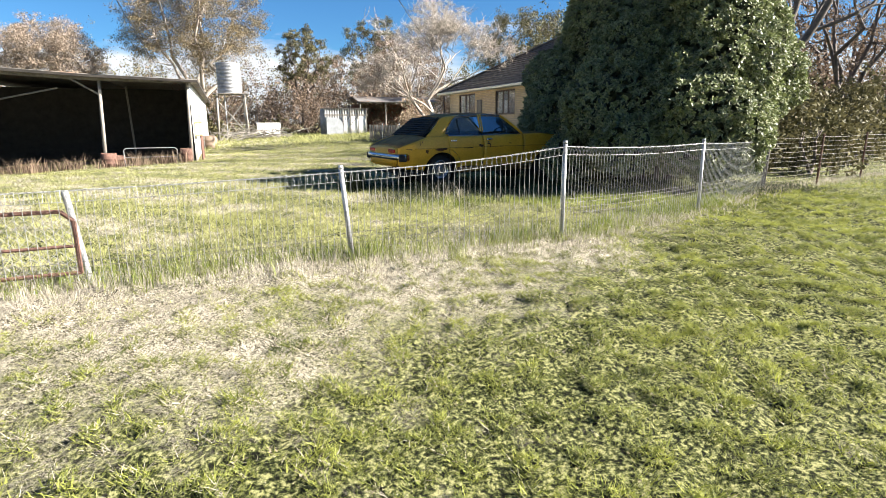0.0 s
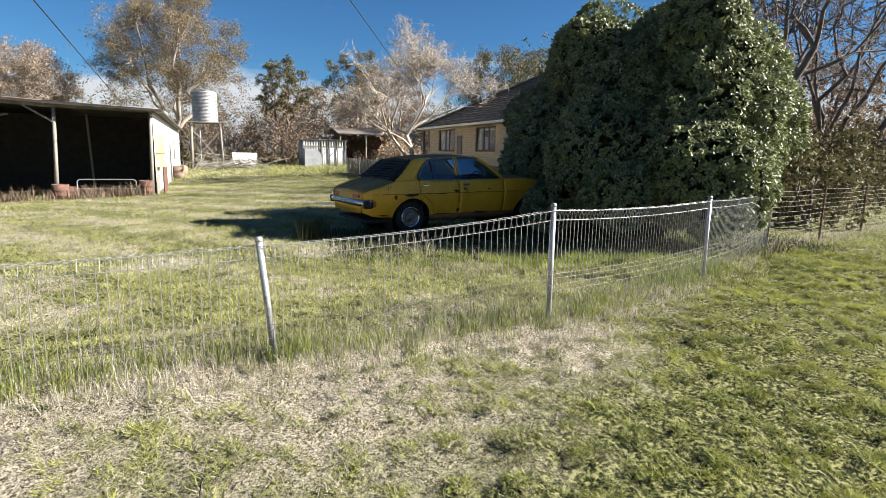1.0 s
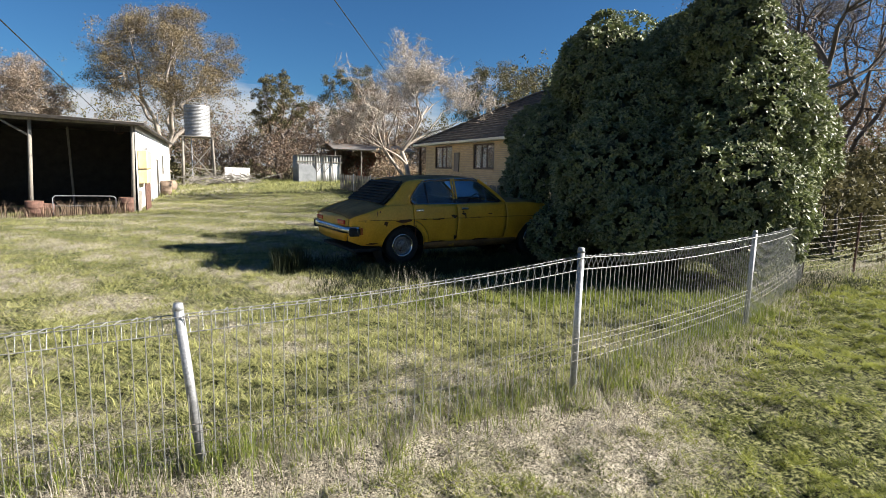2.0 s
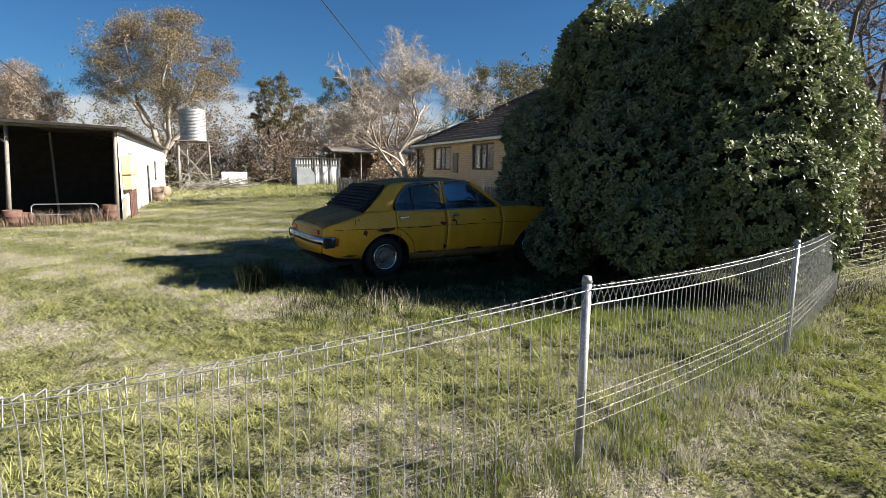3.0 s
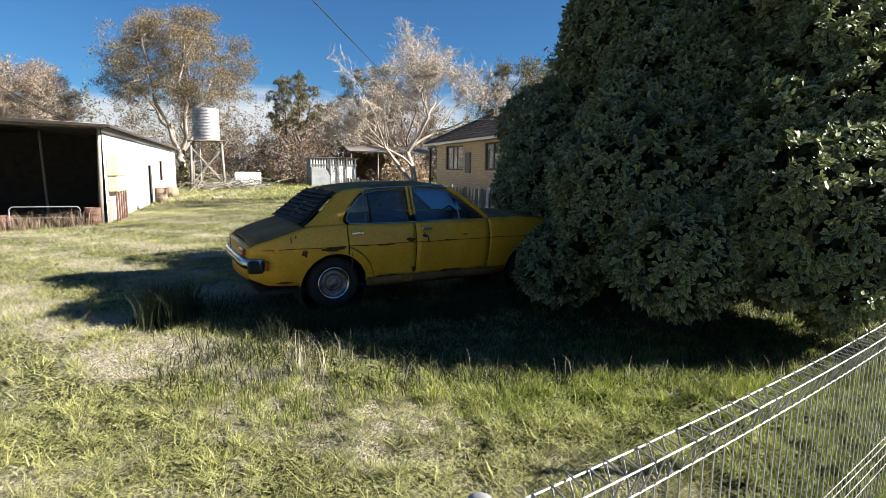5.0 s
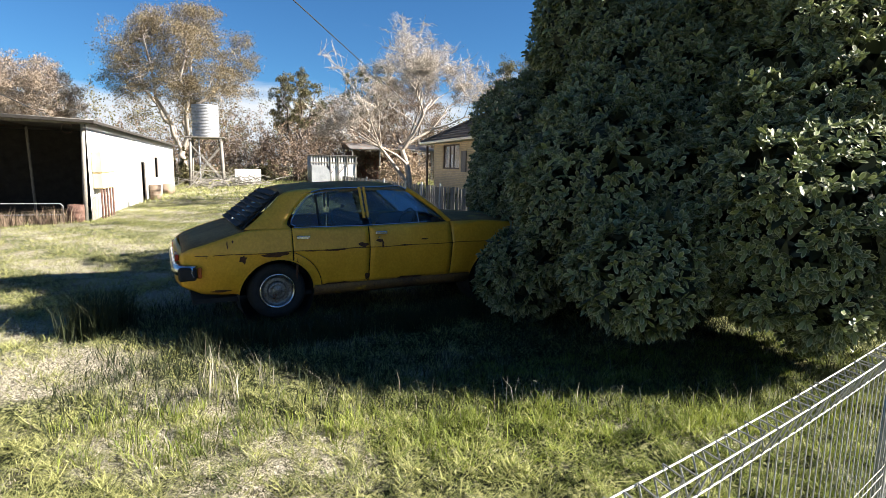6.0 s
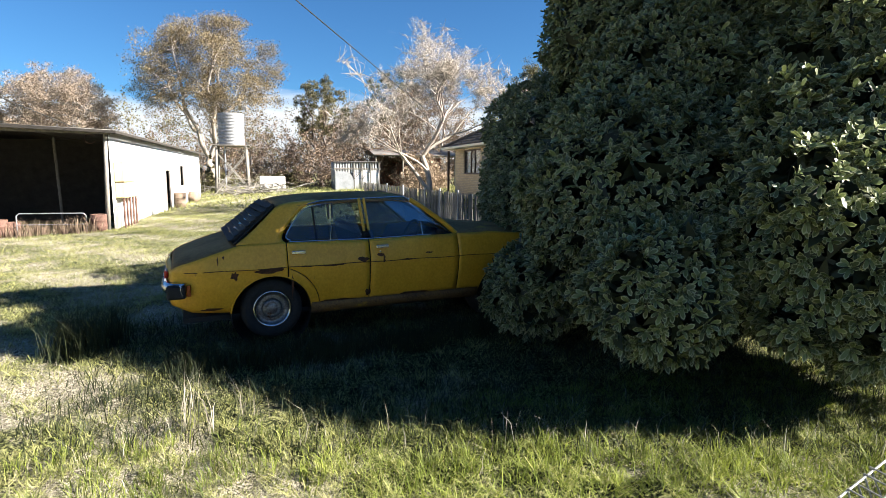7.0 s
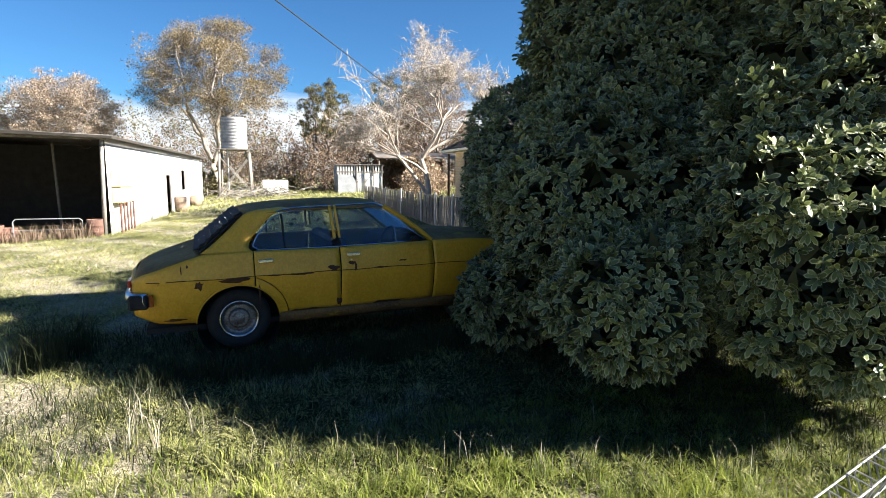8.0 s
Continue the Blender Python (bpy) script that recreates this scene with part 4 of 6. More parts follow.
def sheet(name, xs, rows, far, material, parent, label="", thick=0.010):
    """A pressed panel: rows(x) gives (inset, z) down the panel; far mirrors it to the other side."""
    pts = [rows(x) for x in xs]
    n = len(pts[0])
    verts = [(p[2] if len(p) > 2 else x, (WIDTH - p[0]) if far else p[0], p[1]) for x, ps in zip(xs, pts) for p in ps]
    i = (np.arange(len(xs) - 1)[:, None] * n + np.arange(n - 1)).ravel()
    f = np.stack([i, i + n, i + n + 1, i + 1], -1)
    ob = new(name, fast_mesh(name, verts, f[:, ::-1] if not far else f, material, True))
    under(ob, parent, label)
    solid = ob.modifiers.new("thickness", "SOLIDIFY")
    solid.thickness, solid.offset = thick, 0
    return ob


def side_rows(low, high, count=14):
    def rows(x):
        zs = np.linspace(float(low(x)), float(high(x)), count)
        return [(float(side_inset(x, z)), float(z)) for z in zs]
    return rows


def lathe(profile, sides=40):
    """A turned shape about y from (radius, y) pairs."""
    v = [(r * math.cos(a), y, r * math.sin(a)) for r, y in profile for a in np.arange(sides) * 2 * math.pi / sides]
    i, j = np.meshgrid(np.arange(len(profile) - 1), np.arange(sides), indexing="ij")
    k = (j + 1) % sides
    return v, np.stack([i * sides + j, i * sides + k, (i + 1) * sides + k, (i + 1) * sides + j], -1).reshape(-1, 4)


def line_part(name, points, radius, material, parent, label="", sides=6):
    pts = np.asarray(points, float)
    v, f = wires(np.stack([pts[:-1], pts[1:]], 1), radius, sides)
    return under(new(name, fast_mesh(name, v, f, material)), parent, label)


def flat_part(name, outline, thickness, material, parent, label=""):
    """A plate from an outline in space, thickened towards +y."""
    bm = bmesh.new()
    face = bm.faces.new([bm.verts.new(p) for p in outline])
    out = bmesh.ops.extrude_face_region(bm, geom=[face])
    bmesh.ops.translate(bm, vec=(0, thickness, 0), verts=[g for g in out["geom"] if isinstance(g, bmesh.types.BMVert)])
    bmesh.ops.recalc_face_normals(bm, faces=bm.faces[:])
    return part(name, bm, material, parent, label)


def smooth_line(points, n=24):
    """Points on a soft curve through the given ones."""
    p = np.asarray(points, float)
    p = np.vstack([2 * p[0] - p[1], p, 2 * p[-1] - p[-2]])
    out = []
    for i in range(1, len(p) - 2):
        for t in np.linspace(0, 1, max(2, n // (len(p) - 3)), endpoint=False):
            a, b, c, d = p[i - 1:i + 3]
            out.append(0.5 * (2 * b + (c - a) * t + (2 * a - 5 * b + 4 * c - d) * t * t + (3 * b - a - 3 * c + d) * t ** 3))
    return np.array(out + [p[-2]])


def build_wheel(car, x, far, flat=0.0):
    y = WIDTH - 0.10 if far else 0.10
    s = -1 if far else 1
    wheel = thing("wheel", "", "")
    for key in ("label", "category"):
        if key in wheel:
            del wheel[key]
    wheel.parent = car
    wheel.location = (x, y, 0.35)
    tyre = [(0.185, 0.02), (0.20, 0.0), (0.25, -0.012), (0.295, 0.005), (0.312, 0.04), (0.315, 0.10), (0.312, 0.15), (0.29, 0.185), (0.2, 0.19)]
    rim = [(0.19, 0.012), (0.183, 0.006), (0.175, 0.02), (0.16, 0.045), (0.13, 0.05), (0.10, 0.035), (0.095, 0.04)]
    cap = [(0.105, 0.035), (0.10, 0.02), (0.08, 0.004), (0.065, 0.012), (0.05, 0.006), (0.03, 0.0), (0.001, -0.002)]
    trim = [(0.196, 0.016), (0.19, -0.006), (0.178, -0.004), (0.168, 0.012)]
    for name, shape, m in (("tyre", tyre, "rubber"), ("rim", rim, "hub"), ("hubcap", cap, "hub"), ("trim_ring", trim, "chrome")):
        v, f = lathe([(r, s * d) for r, d in shape])
        under(new(name, fast_mesh(name, v, f, M[m], True)), wheel)
    return wheel


def build_car():
    car = thing("sedan_car", "abandoned mustard-yellow four-door sedan with rust and faded brown roof", "car", at=(0.0, 0.22, 0.0), turn=7.5)
    car.matrix_world = pose(-0.085, 0.22, 0.115, 0, -0.4, 7.5) @ Matrix.Scale(0.945, 4)
    glass_line = [(0.20, 1.055), (0.155, 1.09), (0.21, 1.19), (0.36, 1.345), (0.48, 1.40), (0.62, 1.425)]
    for far in (False, True):
        e = lambda inset: WIDTH - inset if far else inset
        quarter = np.concatenate([np.linspace(-1.0, -0.42, 16), np.linspace(-0.405, 0.155, 34)])
        sheet("rear_quarter", quarter, side_rows(lambda x: arch_low(x, np.interp(x, [-1.0, -0.8, -0.42], [0.46, 0.385, 0.36])), belt_z), far, M["paint"], car, "mustard-yellow rear quarter panel with rust scabs")
        rear_door = np.concatenate([np.linspace(0.165, 0.52, 16), np.linspace(0.56, 1.035, 9)])
        door = sheet("rear_door", rear_door, side_rows(lambda x: arch_low(x, 0.375, 0.50), belt_z), far, M["paint"], car, "yellow rear door with a rust streak along the crease")
        sheet("arch_band", np.linspace(0.17, 0.49, 16), side_rows(lambda x: arch_low(x, 0.35), lambda x: arch_low(x, 0.36, 0.492), 5), far, M["paint"], car)
        hd = part("door_handle", box(bmesh.new(), 0.20, 0.345, e(0.002) - 0.018, e(0.002) + 0.018, 0.926, 0.962), M["chrome"], None, bevel=0.006)
        under(hd, door, "chrome flap handle")
        front_door = sheet("front_door", np.linspace(1.048, 2.12, 16), side_rows(lambda x: 0.375, belt_z), far, M["paint"], car, "yellow front door with a chrome handle")
        hd = part("door_handle", box(bmesh.new(), 1.11, 1.255, e(0.002) - 0.018, e(0.002) + 0.018, 0.941, 0.977), M["chrome"], None, bevel=0.006)
        under(hd, front_door, "chrome flap handle")
        lk = part("lock", rod(bmesh.new(), (1.155, e(0.02), 0.905), (1.155, e(-0.004), 0.905), 0.012, sides=12), M["chrome"], None)
        under(lk, front_door)
        wing = np.concatenate([np.linspace(2.132, 2.41, 8), np.linspace(2.425, 3.235, 40), np.linspace(3.25, 3.62, 10)])
        sheet("front_wing", wing, side_rows(lambda x: arch_low(x, 0.37), belt_z), far, M["paint"], car)
        sheet("sill", np.linspace(0.40, 2.42, 10), lambda x: [(0.085, 0.385), (0.075, 0.34), (0.095, 0.29), (0.16, 0.25)], far, M["sill"], car, "rusty yellow sill, coloured darker for the shade under the doors")
        # arch lips, crease and belt mouldings
        for hub in (0.0, 2.83):
            a = np.linspace(0.08, math.pi - 0.08, 26)
            line_part("arch_lip", [(hub + 0.405 * math.cos(t), e(float(side_inset(hub + 0.405 * math.cos(t), 0.315 + 0.405 * math.sin(t))) - 0.004), 0.315 + 0.405 * math.sin(t)) for t in a], 0.008, M["paint"], car)
            v, f = lathe([(0.40, e(0.10)), (0.42, e(0.45)), (0.02, e(0.46))], 28)
            liner = under(new("wheel_housing", fast_mesh("wheel_housing", v, f, M["rubber"])), car)
            liner.location = (hub, 0, 0.315)
        xs = np.concatenate([np.linspace(-0.86, 0.15, 10), np.linspace(0.17, 1.03, 8), np.linspace(1.05, 3.5, 16)])
        line_part("crease_trim", [(x, e(float(side_inset(x, 0.80)) - 0.001), 0.797 + 0.004 * math.sin(9 * x)) for x in xs], 0.0045, M["crack"], car, "rusted crease line along the flank")
        line_part("belt_moulding", [(x, e(0.072), float(belt_z(x)) + 0.008) for x in np.linspace(0.19, 1.8, 14)], 0.007, M["chrome"], car)
        # cabin pillars, frames and glass
        front_edge = smooth_line([(0.155, 1.04), (0.12, 1.09), (0.18, 1.20), (0.34, 1.365), (0.44, 1.425), (0.60, 1.452)], 20)
        back_edge = smooth_line([(-0.33, 1.035), (-0.20, 1.13), (-0.03, 1.28), (0.10, 1.40), (0.24, 1.445), (0.50, 1.468)], 20)
        pillar = [(b, f) for b, f in zip(back_edge, front_edge)]

        def pillar_rows(k):
            b, f = pillar[int(k)]
            out = []
            for s in np.linspace(0, 1, 6):
                x, z = b + (f - b) * s
                bulge = 0.018 * math.sin(math.pi * s)
                up = np.clip((z - 1.03) / 0.43, 0, 1)
                out.append((0.07 + 0.19 * up + 0.05 * (1 - s) * up - bulge + 0.05 * (1 - s) * (1 - up), float(z), float(x)))
            return out
        sheet("rear_pillar", np.arange(len(pillar)), pillar_rows, far, M["paint"], car, "broad yellow rear roof pillar")
        inset_at = lambda z: 0.07 + 0.19 * min(1, max(0, (z - 1.03) / 0.43))
        curve = smooth_line([(*p,) for p in [(0.21, 1.062), (0.165, 1.10), (0.23, 1.215), (0.37, 1.36), (0.47, 1.405), (0.60, 1.428)]], 20)
        top = [(x, 1.428 + 0.030 * (x - 0.6) / 0.9) for x in np.linspace(0.66, 1.50, 8)]
        a_pillar = [(1.60, 1.40), (1.72, 1.30), (1.90, 1.17), (2.04, 1.075)]
        line_part("window_surround", [(x, e(inset_at(z) - 0.004), z) for x, z in [*curve, *top, *a_pillar]], 0.0075, M["chrome"], car, "chrome window surround")
        line_part("gutter", [(x, e(0.235), z + 0.035) for x, z in [*curve[14:], *top]] + [(1.58, e(0.225), 1.455)], 0.009, M["chrome"], car)
        pil = part("door_pillar", box(box(bmesh.new(), 0.99, 1.018, 0, 0.02, 0, 0.325), 1.045, 1.07, 0, 0.02, 0, 0.325), M["paint"], car)
        pil.matrix_basis = Matrix(((1, 0, -0.20, 0), (0, 1, (0.44 if not far else -0.44), e(0.072) - (0.02 if far else 0)), (0, 0, 1, 1.04), (0, 0, 0, 1)))
        glass_r = [(x, e(inset_at(z) + 0.012), z) for x, z in [*curve, (0.90, 1.437), (0.985, 1.06)]]
        glass_f = [(x, e(inset_at(z) + 0.012), z) for x, z in [(1.075, 1.06), (0.98, 1.44), (1.50, 1.455), (1.62, 1.38), (1.74, 1.27), (1.87, 1.17), (1.97, 1.075)]]
        for nm, outline in (("rear_door_glass", glass_r), ("front_door_glass", glass_f)):
            g = flat_part(nm, outline, 0.004, M["car_glass"], car, "grimy side glass")
            g.visible_shadow = False
        line_part("quarter_bar", [(0.48, e(inset_at(1.06)), 1.06), (0.47, e(inset_at(1.40)), 1.40)], 0.011, M["rubber"], car)
        line_part("quarter_light_bar", [(1.70, e(inset_at(1.06)), 1.06), (1.695, e(inset_at(1.12)), 1.14), (1.70, e(inset_at(1.29)), 1.29)], 0.007, M["chrome"], car)
        line_part("windscreen_pillar", [(2.13, e(0.10), 1.055), (1.98, e(0.145), 1.19), (1.75, e(0.205), 1.36), (1.60, e(0.235), 1.455)], 0.028, M["paint"], car, sides=8)
    mirror = part("door_mirror", box(bmesh.new(), 1.84, 1.92, -0.045, 0.03, 1.065, 1.12), M["rubber"], car, bevel=0.012)
    # rust scabs and streaks along the flank
    rnd = random.Random(12)
    scabs = [(-0.02, 0.775, 0.16, 0.035), (-0.36, 0.74, 0.045, 0.05), (0.20, 0.60, 0.012, 0.16), (0.97, 0.83, 0.07, 0.03), (0.62, 0.79, 0.16, 0.014), (1.16, 0.87, 0.055, 0.022), (1.20, 0.82, 0.016, 0.06), (1.02, 0.45, 0.03, 0.05),
             (0.70, 0.385, 0.22, 0.018), (1.6, 0.39, 0.20, 0.02), (-0.60, 0.41, 0.12, 0.015), (1.5, 0.80, 0.12, 0.010), (1.75, 0.86, 0.05, 0.012), (0.35, 0.795, 0.10, 0.010), (-0.52, 0.90, 0.008, 0.05), (-0.46, 0.93, 0.012, 0.02)]
    for x, z, w, h in scabs:
        bm = bmesh.new()
        n = 14
        ring = []
        for k in range(n):
            a = 2 * math.pi * k / n
            r = rnd.uniform(0.55, 1.15)
            px, pz = x + w * r * math.cos(a), z + h * r * math.sin(a)
            ring.append(bm.verts.new((px, float(side_inset(px, pz)) - 0.0075, pz)))
        mid = bm.verts.new((x, float(side_inset(x, z)) - 0.009, z))
        for p, q in zip(ring, ring[1:] + ring[:1]):
            bm.faces.new((mid, p, q))
        part("rust_scab", bm, M["crack"], car, "flaking rust patch")
    # dark discs on the far windows, standing in for foliage silhouettes seen through them
    for k in range(30):
        z = rnd.uniform(1.14, 1.36)
        x = rnd.choice((rnd.uniform(0.45, 0.92), rnd.uniform(1.02, 1.5)))
        bm = bmesh.new()
        bmesh.ops.create_circle(bm, cap_ends=True, segments=7, radius=rnd.uniform(0.008, 0.028), matrix=pose(x, WIDTH - (0.07 + 0.19 * (z - 1.03) / 0.43) - 0.012, z, 68, 0, 0))
        for v in bm.verts:
            v.co.x += rnd.uniform(-0.008, 0.008)
            v.co.z += rnd.uniform(-0.008, 0.008)
        part("leaf_silhouette", bm, M["rubber"], car, "dark disc standing in for foliage silhouetted in the window")
    # roof, boot, bonnet and ends
    def across(zs, inset):
        """Rows from one side to the other, crowned."""
        def rows(x):
            z, i, crown = zs(x)
            return [(i + (WIDTH - 2 * i) * s, z + crown * (1 - (2 * s - 1) ** 2) - 0.02 * abs(2 * s - 1) ** 6) for s in np.linspace(0, 1, 15)]
        return rows
    roof_x = np.linspace(0.08, 1.60, 20)
    sheet("roof", roof_x, across(lambda x: (float(np.interp(x, [0.08, 0.2, 0.5, 1.0, 1.4, 1.6], [1.39, 1.42, 1.45, 1.468, 1.468, 1.445])), float(np.interp(x, [0.08, 0.3], [0.30, 0.235])), 0.06), 0), False, M["burnt"], car, "sun-perished brown roof skin")
    sheet("boot_lid", np.linspace(-0.985, -0.34, 16), across(lambda x: (float(belt_z(x)) + 0.002, float(side_inset(x, belt_z(x))) + 0.008, 0.045), 0), False, M["burnt"], car, "faded brown boot lid")
    sheet("bonnet", np.linspace(2.14, 3.62, 18), across(lambda x: (float(belt_z(x)) + 0.002, float(side_inset(x, belt_z(x))) + 0.008, 0.05), 0), False, M["burnt"], car, "faded brown bonnet running into the shrub")
    def end_rows(x_end, lean):
        def rows(k):
            out = [(e + (WIDTH - 2 * e) * k, z, x_end + lean * 4 * (k - 0.5) ** 2) for z, e in ((0.44, 0.30), (0.55, 0.24), (0.68, 0.21), (0.80, 0.205))]
            crown = 1 - (2 * k - 1) ** 2
            out.append((0.205 + (WIDTH - 0.41) * k, 0.822 + 0.042 * crown, x_end + (lean * 4 * (k - 0.5) ** 2 + math.copysign(0.045, lean))))
            return out
        return rows
    sheet("rear_panel", np.linspace(0, 1, 15), end_rows(-1.055, 0.06), False, M["paint"], car)
    sheet("front_panel", np.linspace(0, 1, 15), end_rows(3.66, -0.06), False, M["paint"], car)
    part("floor_pan", box(bmesh.new(), -0.9, 3.4, 0.20, WIDTH - 0.20, 0.26, 0.31), M["rubber"], car)
    part("parcel_shelf", box(bmesh.new(), -0.34, 0.05, 0.25, WIDTH - 0.25, 0.97, 0.99), M["seat_vinyl"], car)
    sheet("dashboard", np.linspace(1.75, 2.14, 5), lambda x: [(0.12 + (WIDTH - 0.24) * s, float(np.interp(x, [1.75, 1.85, 2.14], [0.85, 1.02, 1.05]))) for s in np.linspace(0, 1, 5)], False, M["rubber"], car)
    # rear window with a slatted sun shade
    outline = [(-0.34, 0.17, 1.045), (0.08, 0.31, 1.405), (0.10, WIDTH / 2, 1.44), (0.08, WIDTH - 0.31, 1.405), (-0.34, WIDTH - 0.17, 1.045), (-0.37, WIDTH / 2, 1.075)]
    bm = bmesh.new()
    centre = bm.verts.new((-0.13, WIDTH / 2, 1.27))
    ring = [bm.verts.new(p) for p in outline]
    for a, b in zip(ring, ring[1:] + ring[:1]):
        bm.faces.new((centre, a, b))
    part("rear_window", bm, M["car_glass"], car).visible_shadow = False
    # added black sheet over the glass, so that gaps between slats stay dark
    bm = bmesh.new()
    bm.faces.new([bm.verts.new((x - 0.008, y, z + 0.012)) for x, y, z in outline[:5]])
    part("added_dark_sheet", bm, M["rubber"], car, "black sheet added behind the slats to darken the gaps")
    line_part("rear_window_trim", [outline[i] for i in (5, 0, 1, 2, 3, 4, 5)], 0.010, M["rubber"], car)
    for i in range(8):
        s = 0.04 + i * 0.122
        x, z, inset = -0.36 + 0.46 * s, 1.05 + 0.375 * s, 0.19 + 0.12 * s
        bm = box(bmesh.new(), -0.044, 0.044, inset, WIDTH - inset, -0.006, 0.006, pose(x - 0.008, 0, z + 0.020, 0, -18, 0))
        part("shade_slat", bm, M["rubber"], car, "black window shade slat", bevel=0.003)
    for inset in (0.21, WIDTH - 0.21):
        line_part("shade_frame", [(-0.36, inset, 1.075), (0.08, inset + (0.12 if inset < 1 else -0.12), 1.43)], 0.012, M["rubber"], car)
    bm = bmesh.new()
    corners = [(2.13, 0.11, 1.06), (1.62, 0.245, 1.46), (1.60, WIDTH / 2, 1.50), (1.62, WIDTH - 0.245, 1.46), (2.13, WIDTH - 0.11, 1.06), (2.20, WIDTH / 2, 1.08)]
    centre = bm.verts.new((1.93, WIDTH / 2, 1.29))
    ring = [bm.verts.new(p) for p in corners]
    for a, b in zip(ring, ring[1:] + ring[:1]):
        bm.faces.new((centre, a, b))
    part("windscreen", bm, M["car_glass"], car).visible_shadow = False
    # seats
    for name, x in (("front_seat", 1.25), ("rear_seat", 0.28)):
        seat = part(name, box(bmesh.new(), x, x + 0.52, 0.30, WIDTH - 0.30, 0.48, 0.66), M["seat_vinyl"], car, "dark vinyl bench seat", bevel=0.05)
        back = part("seat_back", box(bmesh.new(), -0.09, 0.07, 0.30, WIDTH - 0.30, 0, 0.56, pose(x - 0.02, 0, 0.58, 0, -14, 0)), M["seat_vinyl"], None, bevel=0.04)
        under(back, seat)
    ring = [(0.19 * math.cos(a), 0.19 * math.sin(a), 0) for a in np.linspace(0, 2 * math.pi, 25)]
    wheel = line_part("steering_wheel", ring, 0.013, M["rubber"], car)
    wheel.matrix_basis = pose(1.70, 0.50, 1.02, 0, -65, 0)
    # bumper, lamps
    bumper = sheet("rear_bumper", np.linspace(0, 1, 21), lambda k: [(0.02 + 0.05 * (1 - abs(2 * k - 1)) * 0 + (WIDTH - 0.04) * k, z, -1.04 + 0.20 * abs(2 * k - 1) ** 9 - out) for z, out in ((0.58, 0.0), (0.59, 0.045), (0.63, 0.06), (0.68, 0.05), (0.70, 0.0))], False, M["chrome"], car, "tarnished chrome rear bumper", 0.006)
    for far in (False, True):
        e = lambda inset: WIDTH - inset if far else inset
        part("bumper_end", box(bmesh.new(), -1.04, -0.85, e(0.055) - 0.035, e(0.055) + 0.035, 0.545, 0.685), M["rubber"], car, "black rubber bumper end", bevel=0.02)
        part("side_reflector", box(bmesh.new(), -0.84, -0.80, e(0.028) - 0.012, e(0.028) + 0.012, 0.57, 0.68), M["amber"], car, "amber side reflector", bevel=0.004)
        part("tail_lamp", box(bmesh.new(), -1.06, -1.02, e(0.42) - 0.14, e(0.42) + 0.14, 0.72, 0.79), M["red_lens"], car, "red tail lamp lens", bevel=0.008)
        for x in (0.0, 2.83):
            build_wheel(car, x, far)
    # the tail is short behind the wheel
    for ob in car.children:
        if ob.type == "MESH" and ob.name.split(".")[0] != "wheel_housing":
            for v in ob.data.vertices:
                if v.co.x < -0.42:
                    v.co.x = -0.42 + (v.co.x + 0.42) * 0.90


build_car()


# ---- open-fronted shed ----
def corrugated(name, x0, x1, y0, y1, z0, z1, axis, material, parent, label="", pitch=0.10, depth=0.012):
    """A corrugated sheet between two corners; axis: which way the waves step ('x' or 'y')."""
    length = (x1 - x0) if axis == "x" else (y1 - y0)
    n = max(4, int(abs(length) / pitch) * 4)
    s = np.linspace(0, 1, n + 1)
    wave = depth * np.sin(np.arange(n + 1) * math.pi / 2)
    if axis == "x" and y0 == y1:
        a = np.stack([x0 + (x1 - x0) * s, y0 + wave, np.full(n + 1, z0)], -1)
        b = np.stack([x0 + (x1 - x0) * s, y0 + wave, np.full(n + 1, z1)], -1)
    elif axis == "y" and x0 == x1:
        a = np.stack([x0 + wave, y0 + (y1 - y0) * s, np.full(n + 1, z0)], -1)
        b = np.stack([x0 + wave, y0 + (y1 - y0) * s, np.full(n + 1, z1)], -1)
    elif axis == "x":
        a = np.stack([x0 + (x1 - x0) * s, np.full(n + 1, y0), z0 + wave], -1)
        b = np.stack([x0 + (x1 - x0) * s, np.full(n + 1, y1), z1 + wave], -1)
    else:
        a = np.stack([np.full(n + 1, x0), y0 + (y1 - y0) * s, z0 + wave], -1)
        b = np.stack([np.full(n + 1, x1), y0 + (y1 - y0) * s, z1 + wave], -1)
    v = np.concatenate([a, b])
    i = np.arange(n)
    ob = new(name, fast_mesh(name, v, np.stack([i, i + 1, i + n + 2, i + n + 1], -1), material, True))
    solid = ob.modifiers.new("thickness", "SOLIDIFY")
    solid.thickness = 0.004
    return under(ob, parent, label)


SX, SY0, SY1, EAVE = -5.28, 15.9, 40.2, 3.07


